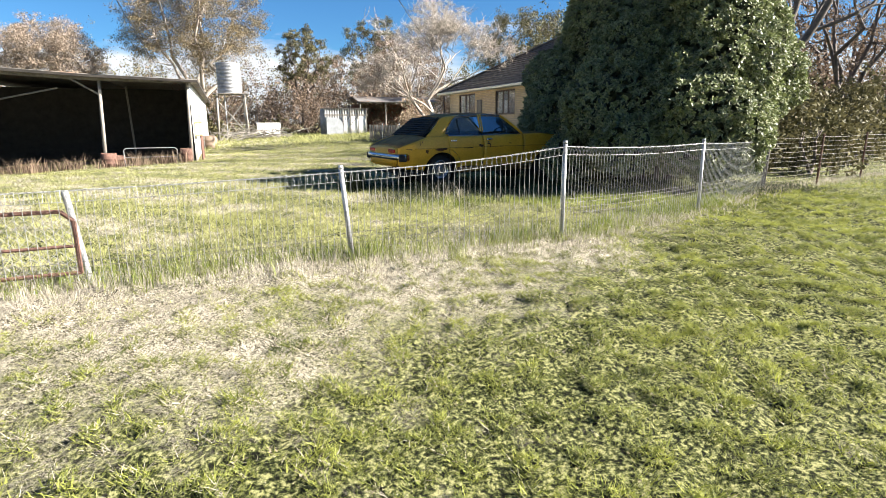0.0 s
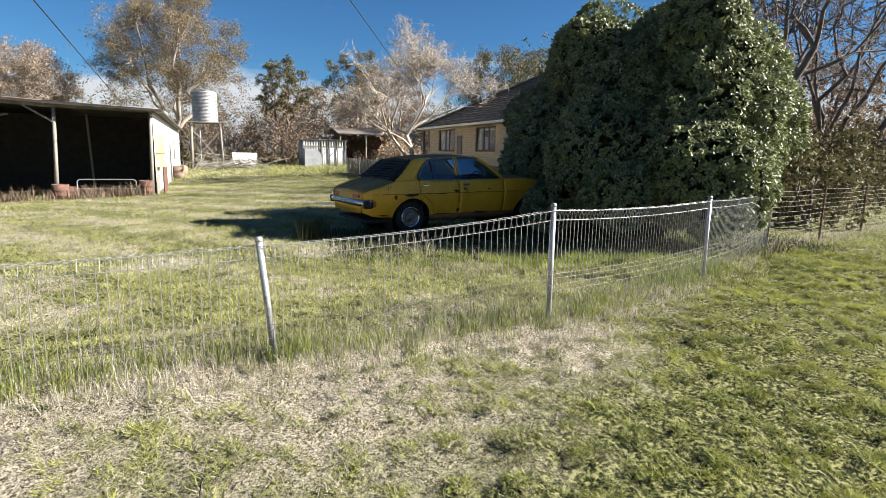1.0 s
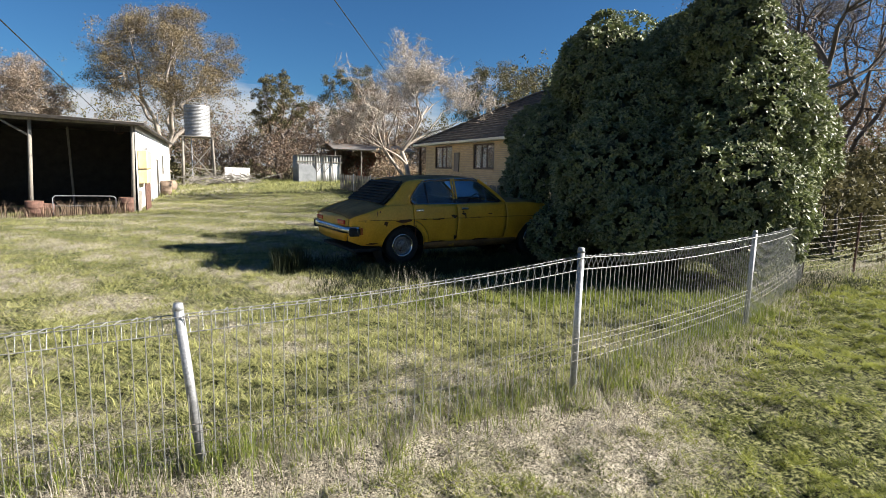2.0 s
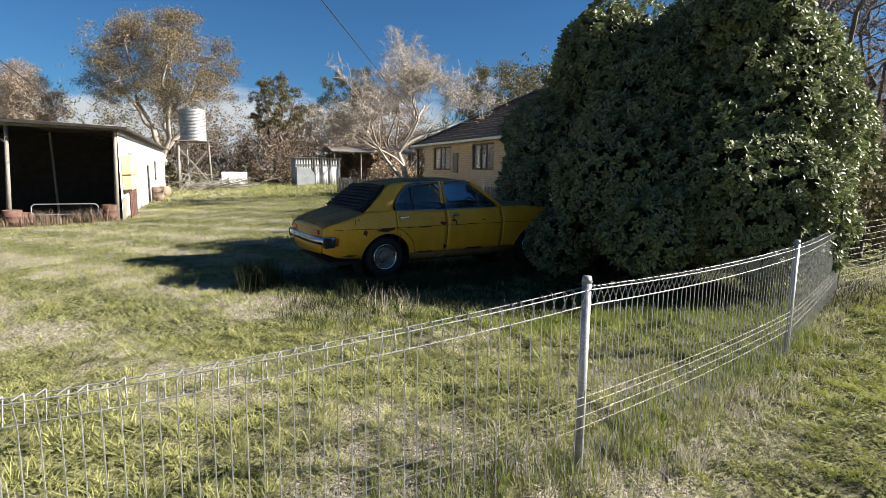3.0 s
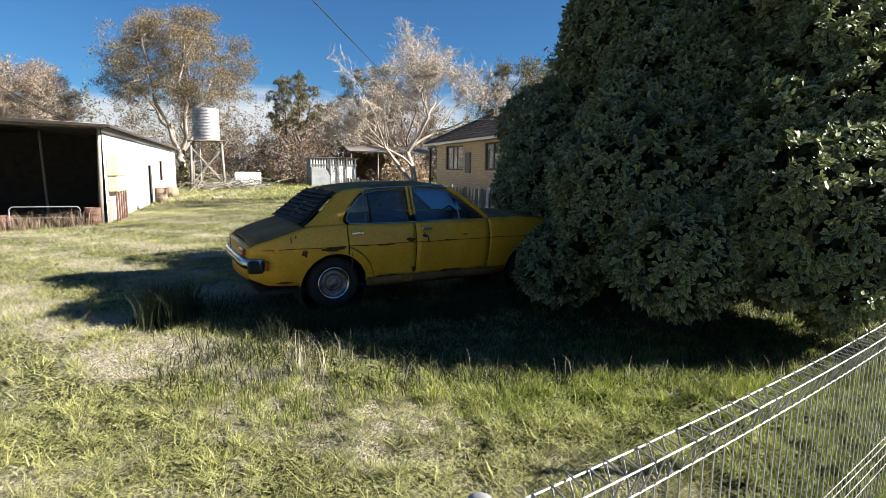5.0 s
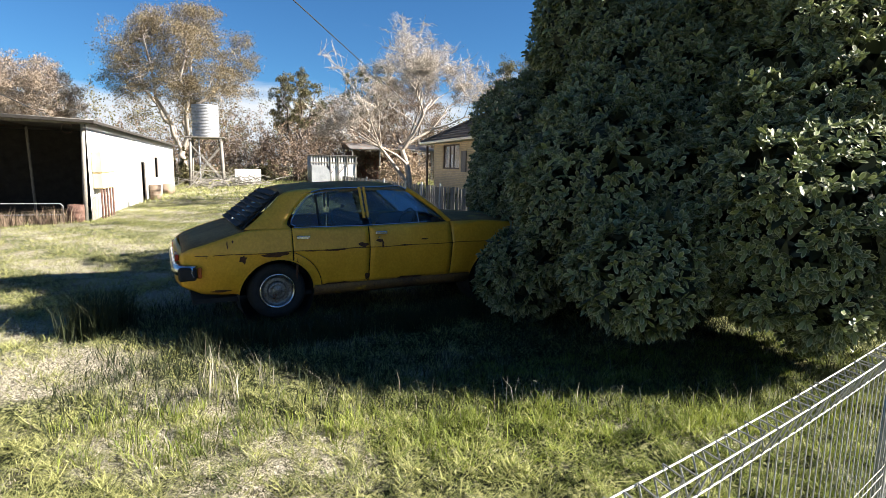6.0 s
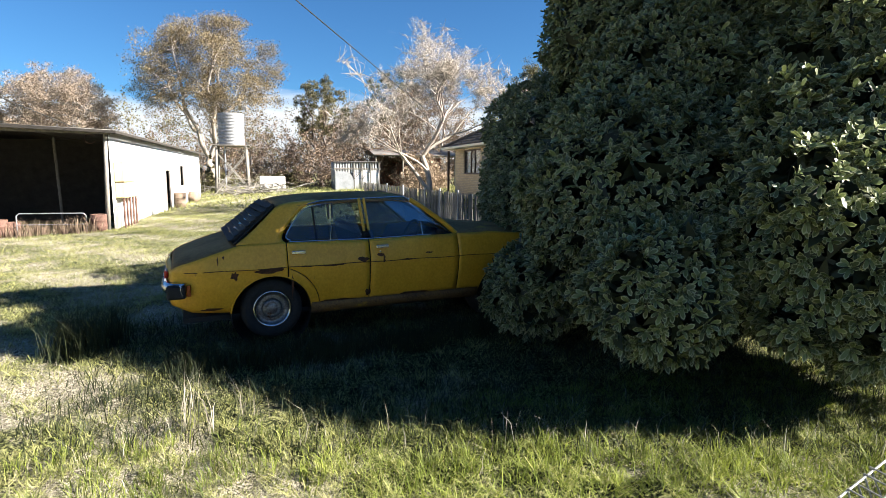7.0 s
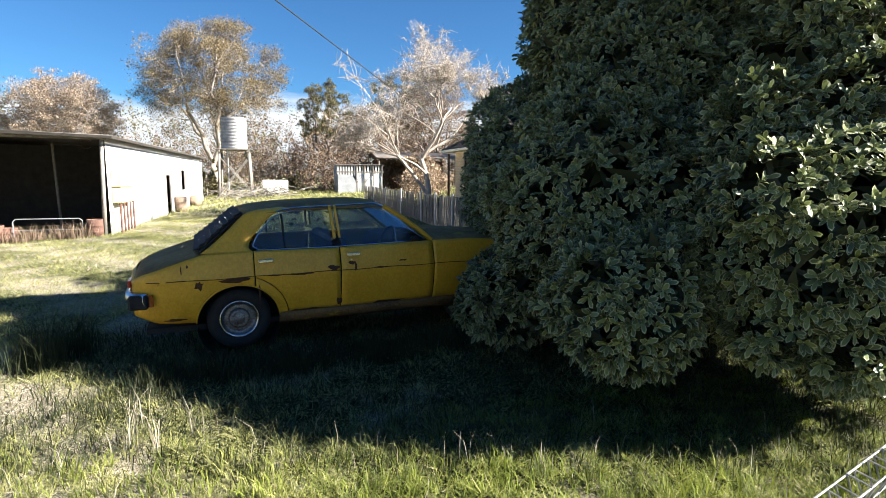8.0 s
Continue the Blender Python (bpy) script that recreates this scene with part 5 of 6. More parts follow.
def build_shed():
    shed = thing("open_shed", "long white-walled farm shed with a dark open front", "shed")
    # side wall in lengths between the openings
    holes = [(26.15, 27.2, -0.6, 1.80), (30.8, 32.0, 0.93, 2.08)]
    spans = [(SY0 + 0.12, 26.15, -0.7, EAVE), (26.15, 27.2, 1.80, EAVE), (27.2, 30.8, -0.7, EAVE), (30.8, 32.0, -0.7, 0.93), (30.8, 32.0, 2.08, EAVE), (32.0, SY1, -0.7, EAVE)]
    for y0, y1, z0, z1 in spans:
        corrugated("wall_sheet", SX, SX, y0, y1, z0, z1, "y", M["white_iron"], shed, "white painted iron side wall")
    for y0, y1, z0, z1 in holes:
        bm = bmesh.new()
        for a in ((y0 - 0.05, y0, z0, z1 + 0.05), (y1, y1 + 0.05, z0, z1 + 0.05), (y0, y1, z1, z1 + 0.05)):
            box(bm, SX - 0.03, SX + 0.03, *a)
        part("opening_frame", bm, M["old_timber"], shed)
    # inner walls get the near-black timber colour in place of interior shade
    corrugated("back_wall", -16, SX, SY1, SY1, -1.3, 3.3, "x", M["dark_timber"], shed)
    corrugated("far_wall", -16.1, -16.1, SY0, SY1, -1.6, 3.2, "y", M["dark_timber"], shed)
    part("partition", box(bmesh.new(), -16, SX - 0.05, 23.0, 23.08, -1.4, 3.1), M["dark_timber"], shed, "inner partition wall coloured dark for the shed's shade")
    for x0, x1, z0, z1 in ((-8.75, SX + 0.35, EAVE + 0.16, EAVE + 0.03), (-16.3, -8.75, EAVE + 0.60, EAVE + 0.16)):
        corrugated("roof_sheet", x0, x1, SY0 - 0.45, SY1 + 0.3, z0, z1, "y", M["roof_iron"], shed, "weathered corrugated iron roof", 0.2, 0.012)
    # front frame
    for x, lean in ((SX - 0.06, 0.10), (-8.50, 0.16), (-12.4, 0.1)):
        g = ground_z(x, SY0)
        top = 3.12 if x > -9 else 3.4
        bm = rod(bmesh.new(), (x - lean, SY0, g - 0.1), (x, SY0, top), 0.075, 0.06, 9)
        part("front_post", bm, M["old_timber"], shed, "leaning weathered round timber post", smooth=True)
    def beam(name, a, b, w, h, label="", m_name="old_timber"):
        a, b = Vector(a), Vector(b)
        d = b - a
        m = Matrix.Translation((a + b) / 2) @ d.to_track_quat("X", "Z").to_matrix().to_4x4()
        part(name, box(bmesh.new(), -d.length / 2, d.length / 2, -w / 2, w / 2, -h / 2, h / 2, m), M[m_name], shed, label, bevel=0.008)
    beam("front_beam", (-8.72, SY0 - 0.06, EAVE + 0.02), (SX + 0.1, SY0 - 0.06, EAVE - 0.02), 0.06, 0.14, "grey timber front beam")
    beam("front_beam", (-16.2, SY0 - 0.06, EAVE + 0.42), (-8.72, SY0 - 0.06, EAVE + 0.02), 0.06, 0.14, "grey timber front beam")
    beam("fascia", (-8.75, SY0 - 0.46, EAVE + 0.10), (SX + 0.36, SY0 - 0.46, EAVE - 0.02), 0.025, 0.10, "dark weathered fascia", "dark_timber")
    beam("fascia", (-16.3, SY0 - 0.46, EAVE + 0.53), (-8.75, SY0 - 0.46, EAVE + 0.10), 0.025, 0.10, "dark weathered fascia", "dark_timber")
    beam("side_fascia", (SX + 0.36, SY0 - 0.45, EAVE - 0.02), (SX + 0.36, SY1 + 0.3, EAVE - 0.02), 0.025, 0.10, "dark weathered side fascia", "dark_timber")
    beam("brace", (-8.56, SY0 - 0.02, 2.5), (-9.5, SY0 - 0.02, 3.1), 0.05, 0.07, "pale diagonal brace")
    beam("brace", (-10.0, SY0 + 0.4, 2.75), (-14.3, SY0 + 0.4, 1.75), 0.04, 0.06, "pale diagonal pole")
    beam("brace", (-12.6, SY0 + 0.2, 2.8), (-15.5, SY0 + 0.2, 3.3), 0.04, 0.06)
    beam("inner_post", (-8.05, 20, -0.8), (-8.15, 20, 3.05), 0.08, 0.08)
    for i in range(5):
        beam("corner_rail", (SX + 0.02, SY0 + 0.15 + 0.16 * i, ground_z(SX, SY0) - 0.05), (SX + 0.05, SY0 + 0.18 + 0.16 * i, 0.52 + 0.05 * (i % 2)), 0.03, 0.09, "upright grey rail beside the corner post")
    # hanging coil of wire under the beam
    ring = [(0.16 * math.cos(a) - 5.75, SY0 - 0.15, 2.82 + 0.15 * math.sin(a)) for a in np.linspace(0.3, 5.9, 20)]
    line_part("wire_coil", ring, 0.012, M["rust"], shed, "coil of old wire hanging from the beam")


def build_meter_box():
    cabinet = thing("yellow_cabinet", "tall pale-yellow metal cabinet against the white shed wall", "cabinet")
    m = mat("pale_yellow_enamel", (0.46, 0.37, 0.21), (0.58, 0.48, 0.29), 3, 0.5, 0.1, stain=(0.36, 0.24, 0.10), stain_scale=2, stain_at=0.66)
    part("upper_body", box(bmesh.new(), SX + 0.02, SX + 0.36, 16.3, 18.3, 1.39, 2.12), m, cabinet, bevel=0.04)
    part("lower_body", box(bmesh.new(), SX + 0.02, SX + 0.34, 16.34, 18.26, 0.84, 1.375), m, cabinet, bevel=0.03)
    part("cap", box(bmesh.new(), SX + 0.12, SX + 0.30, 17.2, 17.5, 2.12, 2.24), M["galv"], cabinet)
    for i in range(5):
        y = 16.4 + 0.44 * i
        g = ground_z(SX + 0.25, y)
        part("leg", rod(bmesh.new(), (SX + 0.25, y, g - 0.1), (SX + 0.25, y, 0.86), 0.035, sides=8), M["rust"], cabinet, "dark rusty leg")


def build_pipe_gate(name, label, a, b, height, foot=0.06, hang=None, mesh=False, material="galv"):
    gate = thing(name, label, "gate")
    a, b = Vector(a), Vector(b)
    d = (b - a).normalized()
    z0 = Vector((0, 0, foot))
    z1 = Vector((0, 0, height))
    pts = [a + z0, a + z1 - Vector((0, 0, 0.08)), a + z1 + d * 0.08, b + z1 - d * 0.08, b + z1 - Vector((0, 0, 0.08)), b + z0, a + z0]
    line_part("gate_frame", [p[:] for p in pts], 0.017, M[material], gate, sides=10)
    line_part("cross_rail", [(a + z1 * 0.5)[:], (b + z1 * 0.5)[:]], 0.014, M[material], gate)
    if mesh:
        lines = []
        n = int((b - a).length / 0.075)
        for i in range(-10, n + 10):
            for s in (1, -1):
                p0 = i * 0.075
                x0, x1 = (p0, p0 + s * (height - foot))
                u0, u1 = 0.0, 1.0
                L = (b - a).length
                t = np.linspace(0, 1, 2)
                lo, hi = sorted(((0 - x0) / (x1 - x0), (L - x0) / (x1 - x0)))
                u0, u1 = max(0, lo), min(1, hi)
                if u1 > u0:
                    q = lambda u: (a + d * (x0 + (x1 - x0) * u) + Vector((0, 0, foot + (height - foot) * u)))[:]
                    lines.append((q(u0), q(u1)))
        v, f = wires(lines, 0.0016, 4)
        under(new("chain_mesh", fast_mesh("chain_mesh", v, f, M["wire"])), gate, "diamond wire mesh")
    return gate


build_shed()
build_meter_box()
g0 = ground_z(-7, 15.6)
build_pipe_gate("pipe_gate", "white pipe gate leaning across the shed front", (-7.9, 15.45, g0 - 0.05), (-5.95, 15.45, g0 - 0.05), 0.72)
g1 = ground_z(-6, -5.1)
build_pipe_gate("mesh_gate", "rusty low pipe gate with diamond wire mesh", (-7.6, -5.12, g1 + 0.02), (-5.26, -5.0, g1 + 0.02), 0.56, mesh=True, material="rust")
gp = thing("gate_post", "short galvanised pipe gate post in long grass", "post")
part("pipe", rod(bmesh.new(), (-5.22, -4.9, g1 - 0.1), (-5.30, -4.95, g1 + 0.72), 0.026, sides=12), M["galv"], gp)
part("cap", rod(bmesh.new(), (-5.30, -4.95, g1 + 0.70), (-5.302, -4.95, g1 + 0.735), 0.030, 0.024, 12), M["galv"], gp)


M["tan_drum"] = mat("faded_tan_drum", (0.14, 0.095, 0.065), (0.29, 0.215, 0.155), 3, 0.8, 0.2, stain=(0.14, 0.07, 0.045), stain_scale=4, stain_at=0.62)


def drum(x, y, r, h, label, lying=False):
    ob = thing("steel_drum", label, "drum")
    prof = [(0.001, 0), (r, 0), (r, h * 0.31), (r * 1.03, h * 0.33), (r, h * 0.35), (r, h * 0.64), (r * 1.03, h * 0.66), (r, h * 0.68), (r, h), (r * 0.96, h), (r * 0.95, h - 0.02), (0.001, h - 0.02)]
    v, f = lathe(prof, 24)
    body = under(new("shell", fast_mesh("shell", v, f, M["tan_drum" if y > 20 else "rust"], True)), ob)
    ob.matrix_world = pose(x, y, ground_z(x, y) + (r - 0.05 if lying else -0.03), 0 if lying else 90, 0, 55 if lying else 0)
    return ob


drum(-4.75, 33.6, 0.34, 0.9, "rusty steel drum lying beside the shed wall", True)
drum(-4.95, 28.2, 0.30, 0.85, "rusty pale drum standing against the shed wall")
drum(-8.45, 15.5, 0.28, 0.62, "reddish drum at the foot of the shed post")
drum(-5.62, 15.55, 0.24, 0.6, "reddish drum beside the shed corner post")
drum(-8.15, 15.7, 0.26, 0.5, "rusty half drum in the grass by the shed")


# ---- brick house ----
HX, HY0, HY1, HEAVE = 9.5, 10.5, 23.35, 3.08


def brick_wall_mat():
    m = bpy.data.materials.new("cream_brickwork")
    m.use_nodes = True
    t = m.node_tree
    bsdf = t.nodes["Principled BSDF"]
    at = t.nodes.new("ShaderNodeTexCoord")
    turn = node(t, "ShaderNodeMapping", Rotation=(math.pi / 2, 0, math.pi / 2))
    turn.vector_type = "TEXTURE"
    bricks = node(t, "ShaderNodeTexBrick", Color1=(0.50, 0.37, 0.20, 1), Color2=(0.62, 0.47, 0.28, 1), Mortar=(0.36, 0.30, 0.22, 1), Scale=1.0)
    bricks.inputs["Brick Width"].default_value, bricks.inputs["Row Height"].default_value = 0.24, 0.086
    bricks.inputs["Mortar Size"].default_value = 0.010
    grime = node(t, "ShaderNodeTexNoise", Scale=1.3, Detail=6.0)
    mix = node(t, "ShaderNodeMixRGB", Color2=(0.30, 0.22, 0.13, 1))
    thin = node(t, "ShaderNodeMath")
    thin.operation = "MULTIPLY"
    thin.inputs[1].default_value = 0.4
    link(t, at, "Object", turn, "Vector")
    link(t, turn, "Vector", bricks, "Vector")
    link(t, grime, "Fac", thin, 0)
    link(t, thin, "Value", mix, "Fac")
    link(t, bricks, "Color", mix, "Color1")
    link(t, mix, "Color", bsdf, "Base Color")
    bsdf.inputs["Roughness"].default_value = 0.9
    bump = node(t, "ShaderNodeBump", Strength=0.6, Distance=0.01)
    link(t, bricks, "Fac", bump, "Height")
    bump.invert = True
    link(t, bump, "Normal", bsdf, "Normal")
    return m


def build_house():
    house = thing("brick_house", "single-storey cream brick house with a dark tiled hip roof", "house")
    brick = brick_wall_mat()
    windows = [(19.57, 21.95, 1.76, 3.0), (14.84, 17.03, 1.76, 3.0)]
    last = HY1
    for y0, y1, z0, z1 in windows:
        part("wall", box(bmesh.new(), HX, HX + 0.24, y1, last, 0.1, HEAVE), brick, house, "cream brick front wall")
        part("wall", box(bmesh.new(), HX, HX + 0.24, y0, y1, 0.1, z0), brick, house, "cream brick wall below a window")
        part("wall", box(bmesh.new(), HX, HX + 0.24, y0, y1, z1, HEAVE), brick, house, "cream brick wall above a window")
        last = y0
    part("wall", box(bmesh.new(), HX, HX + 0.24, HY0, last, 0.1, HEAVE), brick, house, "cream brick front wall")
    part("wall", box(bmesh.new(), HX + 0.24, 18.6, HY1 - 0.24, HY1, 0.1, HEAVE), brick, house, "cream brick end wall")
    part("wall", box(bmesh.new(), HX + 0.24, 18.6, HY0, HY0 + 0.24, 0.1, HEAVE), brick, house, "cream brick end wall")
    part("wall", box(bmesh.new(), 18.6, 18.84, HY0, HY1, 0.1, HEAVE), brick, house, "cream brick rear wall")
    part("inner_floor", box(bmesh.new(), HX + 0.25, 18.5, HY0 + 0.3, HY1 - 0.3, 0.75, 0.85), M["dark_room"], house)
    part("inner_wall", box(bmesh.new(), HX + 3.0, HX + 3.1, HY0 + 0.3, HY1 - 0.3, 0.85, HEAVE), M["dark_room"], house)
    for y0, y1, z0, z1 in windows:
        win = part("window", box(box(box(box(bmesh.new(), HX + 0.05, HX + 0.12, y0, y0 + 0.07, z0, z1), HX + 0.05, HX + 0.12, y1 - 0.07, y1, z0, z1), HX + 0.05, HX + 0.12, y0, y1, z0, z0 + 0.07), HX + 0.05, HX + 0.12, y0, y1, z1 - 0.07, z1), M["brown_frame"], house, "dark brown timber window")
        mid = (y0 + y1) / 2
        for nm, bmx, mm, lb in (("mullion", box(bmesh.new(), HX + 0.055, HX + 0.115, mid - 0.30, mid - 0.24, z0 + 0.07, z1 - 0.07), "brown_frame", ""),
                                ("mullion", box(bmesh.new(), HX + 0.055, HX + 0.115, mid + 0.24, mid + 0.30, z0 + 0.07, z1 - 0.07), "brown_frame", ""),
                                ("sill", box(bmesh.new(), HX - 0.05, HX + 0.12, y0 - 0.04, y1 + 0.04, z0 - 0.075, z0 - 0.003), "brick", "sloping brick sill"),
                                ("curtain", box(bmesh.new(), HX + 0.20, HX + 0.23, y1 - 1.0, y1 - 0.62, z0 + 0.1, z1 - 0.5), "curtain", "pale drawn curtain"),
                                ("curtain", box(bmesh.new(), HX + 0.20, HX + 0.23, y1 - 0.40, y1 - 0.1, z0 + 0.1, z1 - 0.1), "curtain", "pale drawn curtain")):
            under(part(nm, bmx, M[mm], None, lb), win)
        p = under(part("pane", box(bmesh.new(), HX + 0.085, HX + 0.089, y0 + 0.07, y1 - 0.07, z0 + 0.07, z1 - 0.07), M["pane"], None), win)
        p.visible_shadow = False
    part("shutter", box(bmesh.new(), HX - 0.06, HX - 0.003, 18.60, 19.20, 1.62, 2.62), M["old_timber"], house, "narrow brown board fixed to the wall", bevel=0.01)
    part("corner_post", box(bmesh.new(), HX - 0.34, HX - 0.24, HY1 + 0.25, HY1 + 0.35, 0.3, HEAVE - 0.08), M["brown_frame"], house, "dark verandah post at the corner")
    # eaves, gutter and hip roof in tile courses
    o = 0.55
    x0, x1, y0, y1 = HX - o, 18.84 + o, HY0 - o, HY1 + o
    part("soffit", box(bmesh.new(), x0 + 0.02, x1 - 0.02, y0 + 0.02, y1 - 0.02, HEAVE + 0.003, HEAVE + 0.03), M["cream"], house)
    part("gutter", box(bmesh.new(), x0 - 0.10, x0, y0 - 0.1, y1 + 0.1, HEAVE - 0.02, HEAVE + 0.10), M["cream"], house, "cream gutter along the eave", bevel=0.012)
    part("gutter", box(bmesh.new(), x0, x1, y1, y1 + 0.10, HEAVE - 0.02, HEAVE + 0.10), M["cream"], house, "cream gutter along the eave", bevel=0.012)
    rise = math.tan(radians(28.5))
    half = (x1 - x0) / 2
    courses = 17
    step = half / courses
    for i in range(courses):
        a, b = i * step, (i + 1) * step + 0.03
        n = 60
        rough = rng.normal(0, 0.006, n + 1)
        lo_y = np.linspace(y0 + a, y1 - a, n + 1)
        hi_y = np.linspace(y0 + b, y1 - b, n + 1)
        z_lo, z_hi = HEAVE + 0.09 + a * rise, HEAVE + 0.05 + b * rise
        v = np.concatenate([np.stack([np.full(n + 1, x0 + a - 0.03), lo_y, z_lo - 0.045 + 0 * rough], -1), np.stack([np.full(n + 1, x0 + a - 0.03), lo_y, z_lo + rough], -1), np.stack([np.full(n + 1, x0 + b), hi_y, z_hi + 0 * rough], -1)])
        k = np.arange(n)
        f = np.concatenate([np.stack([k, k + 1, k + n + 2, k + n + 1], -1), np.stack([k + n + 1, k + n + 2, k + 2 * n + 3, k + 2 * n + 2], -1)])
        under(new("tile_course", fast_mesh("tile_course", v, f[:, ::-1], M["tile"])), house)
        v2 = [(x0 + a, y1 - a + 0.03, z_lo), (x1 - a, y1 - a + 0.03, z_lo), (x1 - b, y1 - b, z_hi), (x0 + b, y1 - b, z_hi), (x0 + a, y1 - a + 0.03, z_lo - 0.045), (x1 - a, y1 - a + 0.03, z_lo - 0.045)]
        under(new("tile_course", fast_mesh("tile_course", v2, [(3, 2, 1, 0), (0, 1, 5, 4)], M["tile"])), house)
        v3 = [(x1 - a + 0.03, y0 + a, z_lo), (x1 - a + 0.03, y1 - a, z_lo), (x1 - b, y1 - b, z_hi), (x1 - b, y0 + b, z_hi)]
        under(new("tile_course", fast_mesh("tile_course", v3, [(0, 1, 2, 3)], M["tile"])), house)
        v4 = [(x0 + a, y0 + a - 0.03, z_lo), (x1 - a, y0 + a - 0.03, z_lo), (x1 - b, y0 + b, z_hi), (x0 + b, y0 + b, z_hi)]
        under(new("tile_course", fast_mesh("tile_course", v4, [(0, 1, 2, 3)], M["tile"])), house)
    ridge_z = HEAVE + 0.1 + half * rise
    mid = (x0 + x1) / 2
    for a, b in (((x0, y1, HEAVE + 0.10), (mid, y1 - half, ridge_z)), ((x0, y0, HEAVE + 0.10), (mid, y0 + half, ridge_z)), ((mid, y0 + half, ridge_z), (mid, y1 - half, ridge_z)), ((x1, y1, HEAVE + 0.10), (mid, y1 - half, ridge_z))):
        part("ridge_cap", rod(bmesh.new(), a, b, 0.10, sides=8), M["tile"], house, "grey mortar-bedded ridge tiles")


build_house()


# ---- tank on its stand ----
def build_tank():
    x, y, r, z0, z1 = -3.22, 45.2, 1.04, 4.02, 6.62
    tank = thing("water_tank", "ribbed galvanised water tank on a tall timber stand", "tank", at=(x, y, 0))
    prof = []
    n = 22
    for i in range(n * 4 + 1):
        prof.append((r + 0.03 * math.sin(i * math.pi / 2), z0 + (z1 - z0) * i / (n * 4)))
    prof = [(0.001, z0), *prof, (r - 0.05, z1), (0.001, z1 - 0.06)]
    sides = 40
    v = [(q * math.cos(a), q * math.sin(a), z) for q, z in prof for a in np.arange(sides) * 2 * math.pi / sides]
    i, j = np.meshgrid(np.arange(len(prof) - 1), np.arange(sides), indexing="ij")
    k = (j + 1) % sides
    f = np.stack([i * sides + j, i * sides + k, (i + 1) * sides + k, (i + 1) * sides + j], -1).reshape(-1, 4)
    under(new("shell", fast_mesh("shell", v, f, M["galv"], True)), tank)
    g = ground_z(x, y)
    for i in range(9):
        yy = -1.3 + 0.325 * i
        part("deck_board", box(bmesh.new(), -1.5, 1.5, yy - 0.14, yy + 0.14, z0 - 0.10, z0 - 0.03), M["old_timber"], tank, bevel=0.01)
    for sx in (-1.15, 1.15):
        part("bearer", box(bmesh.new(), sx - 0.08, sx + 0.08, -1.4, 1.4, z0 - 0.30, z0 - 0.10), M["old_timber"], tank, bevel=0.01)
        for sy in (-1.1, 1.1):
            part("leg", rod(bmesh.new(), (sx * 1.12, sy * 1.1, g - 0.3), (sx, sy, z0 - 0.28), 0.11, 0.09, 10), M["old_timber"], tank, "tall round timber leg", smooth=True)
    for sy in (-1.1, 1.1):
        part("brace", rod(bmesh.new(), (-1.25, sy, g + 0.4), (1.12, sy, z0 - 0.7), 0.045, sides=6), M["old_timber"], tank)
        part("brace", rod(bmesh.new(), (1.25, sy, g + 0.4), (-1.12, sy, z0 - 0.7), 0.045, sides=6), M["old_timber"], tank)
    part("downpipe", rod(bmesh.new(), (-0.5, -0.9, g), (-0.5, -0.9, z0 - 0.1), 0.05, sides=8), M["galv"], tank)


build_tank()


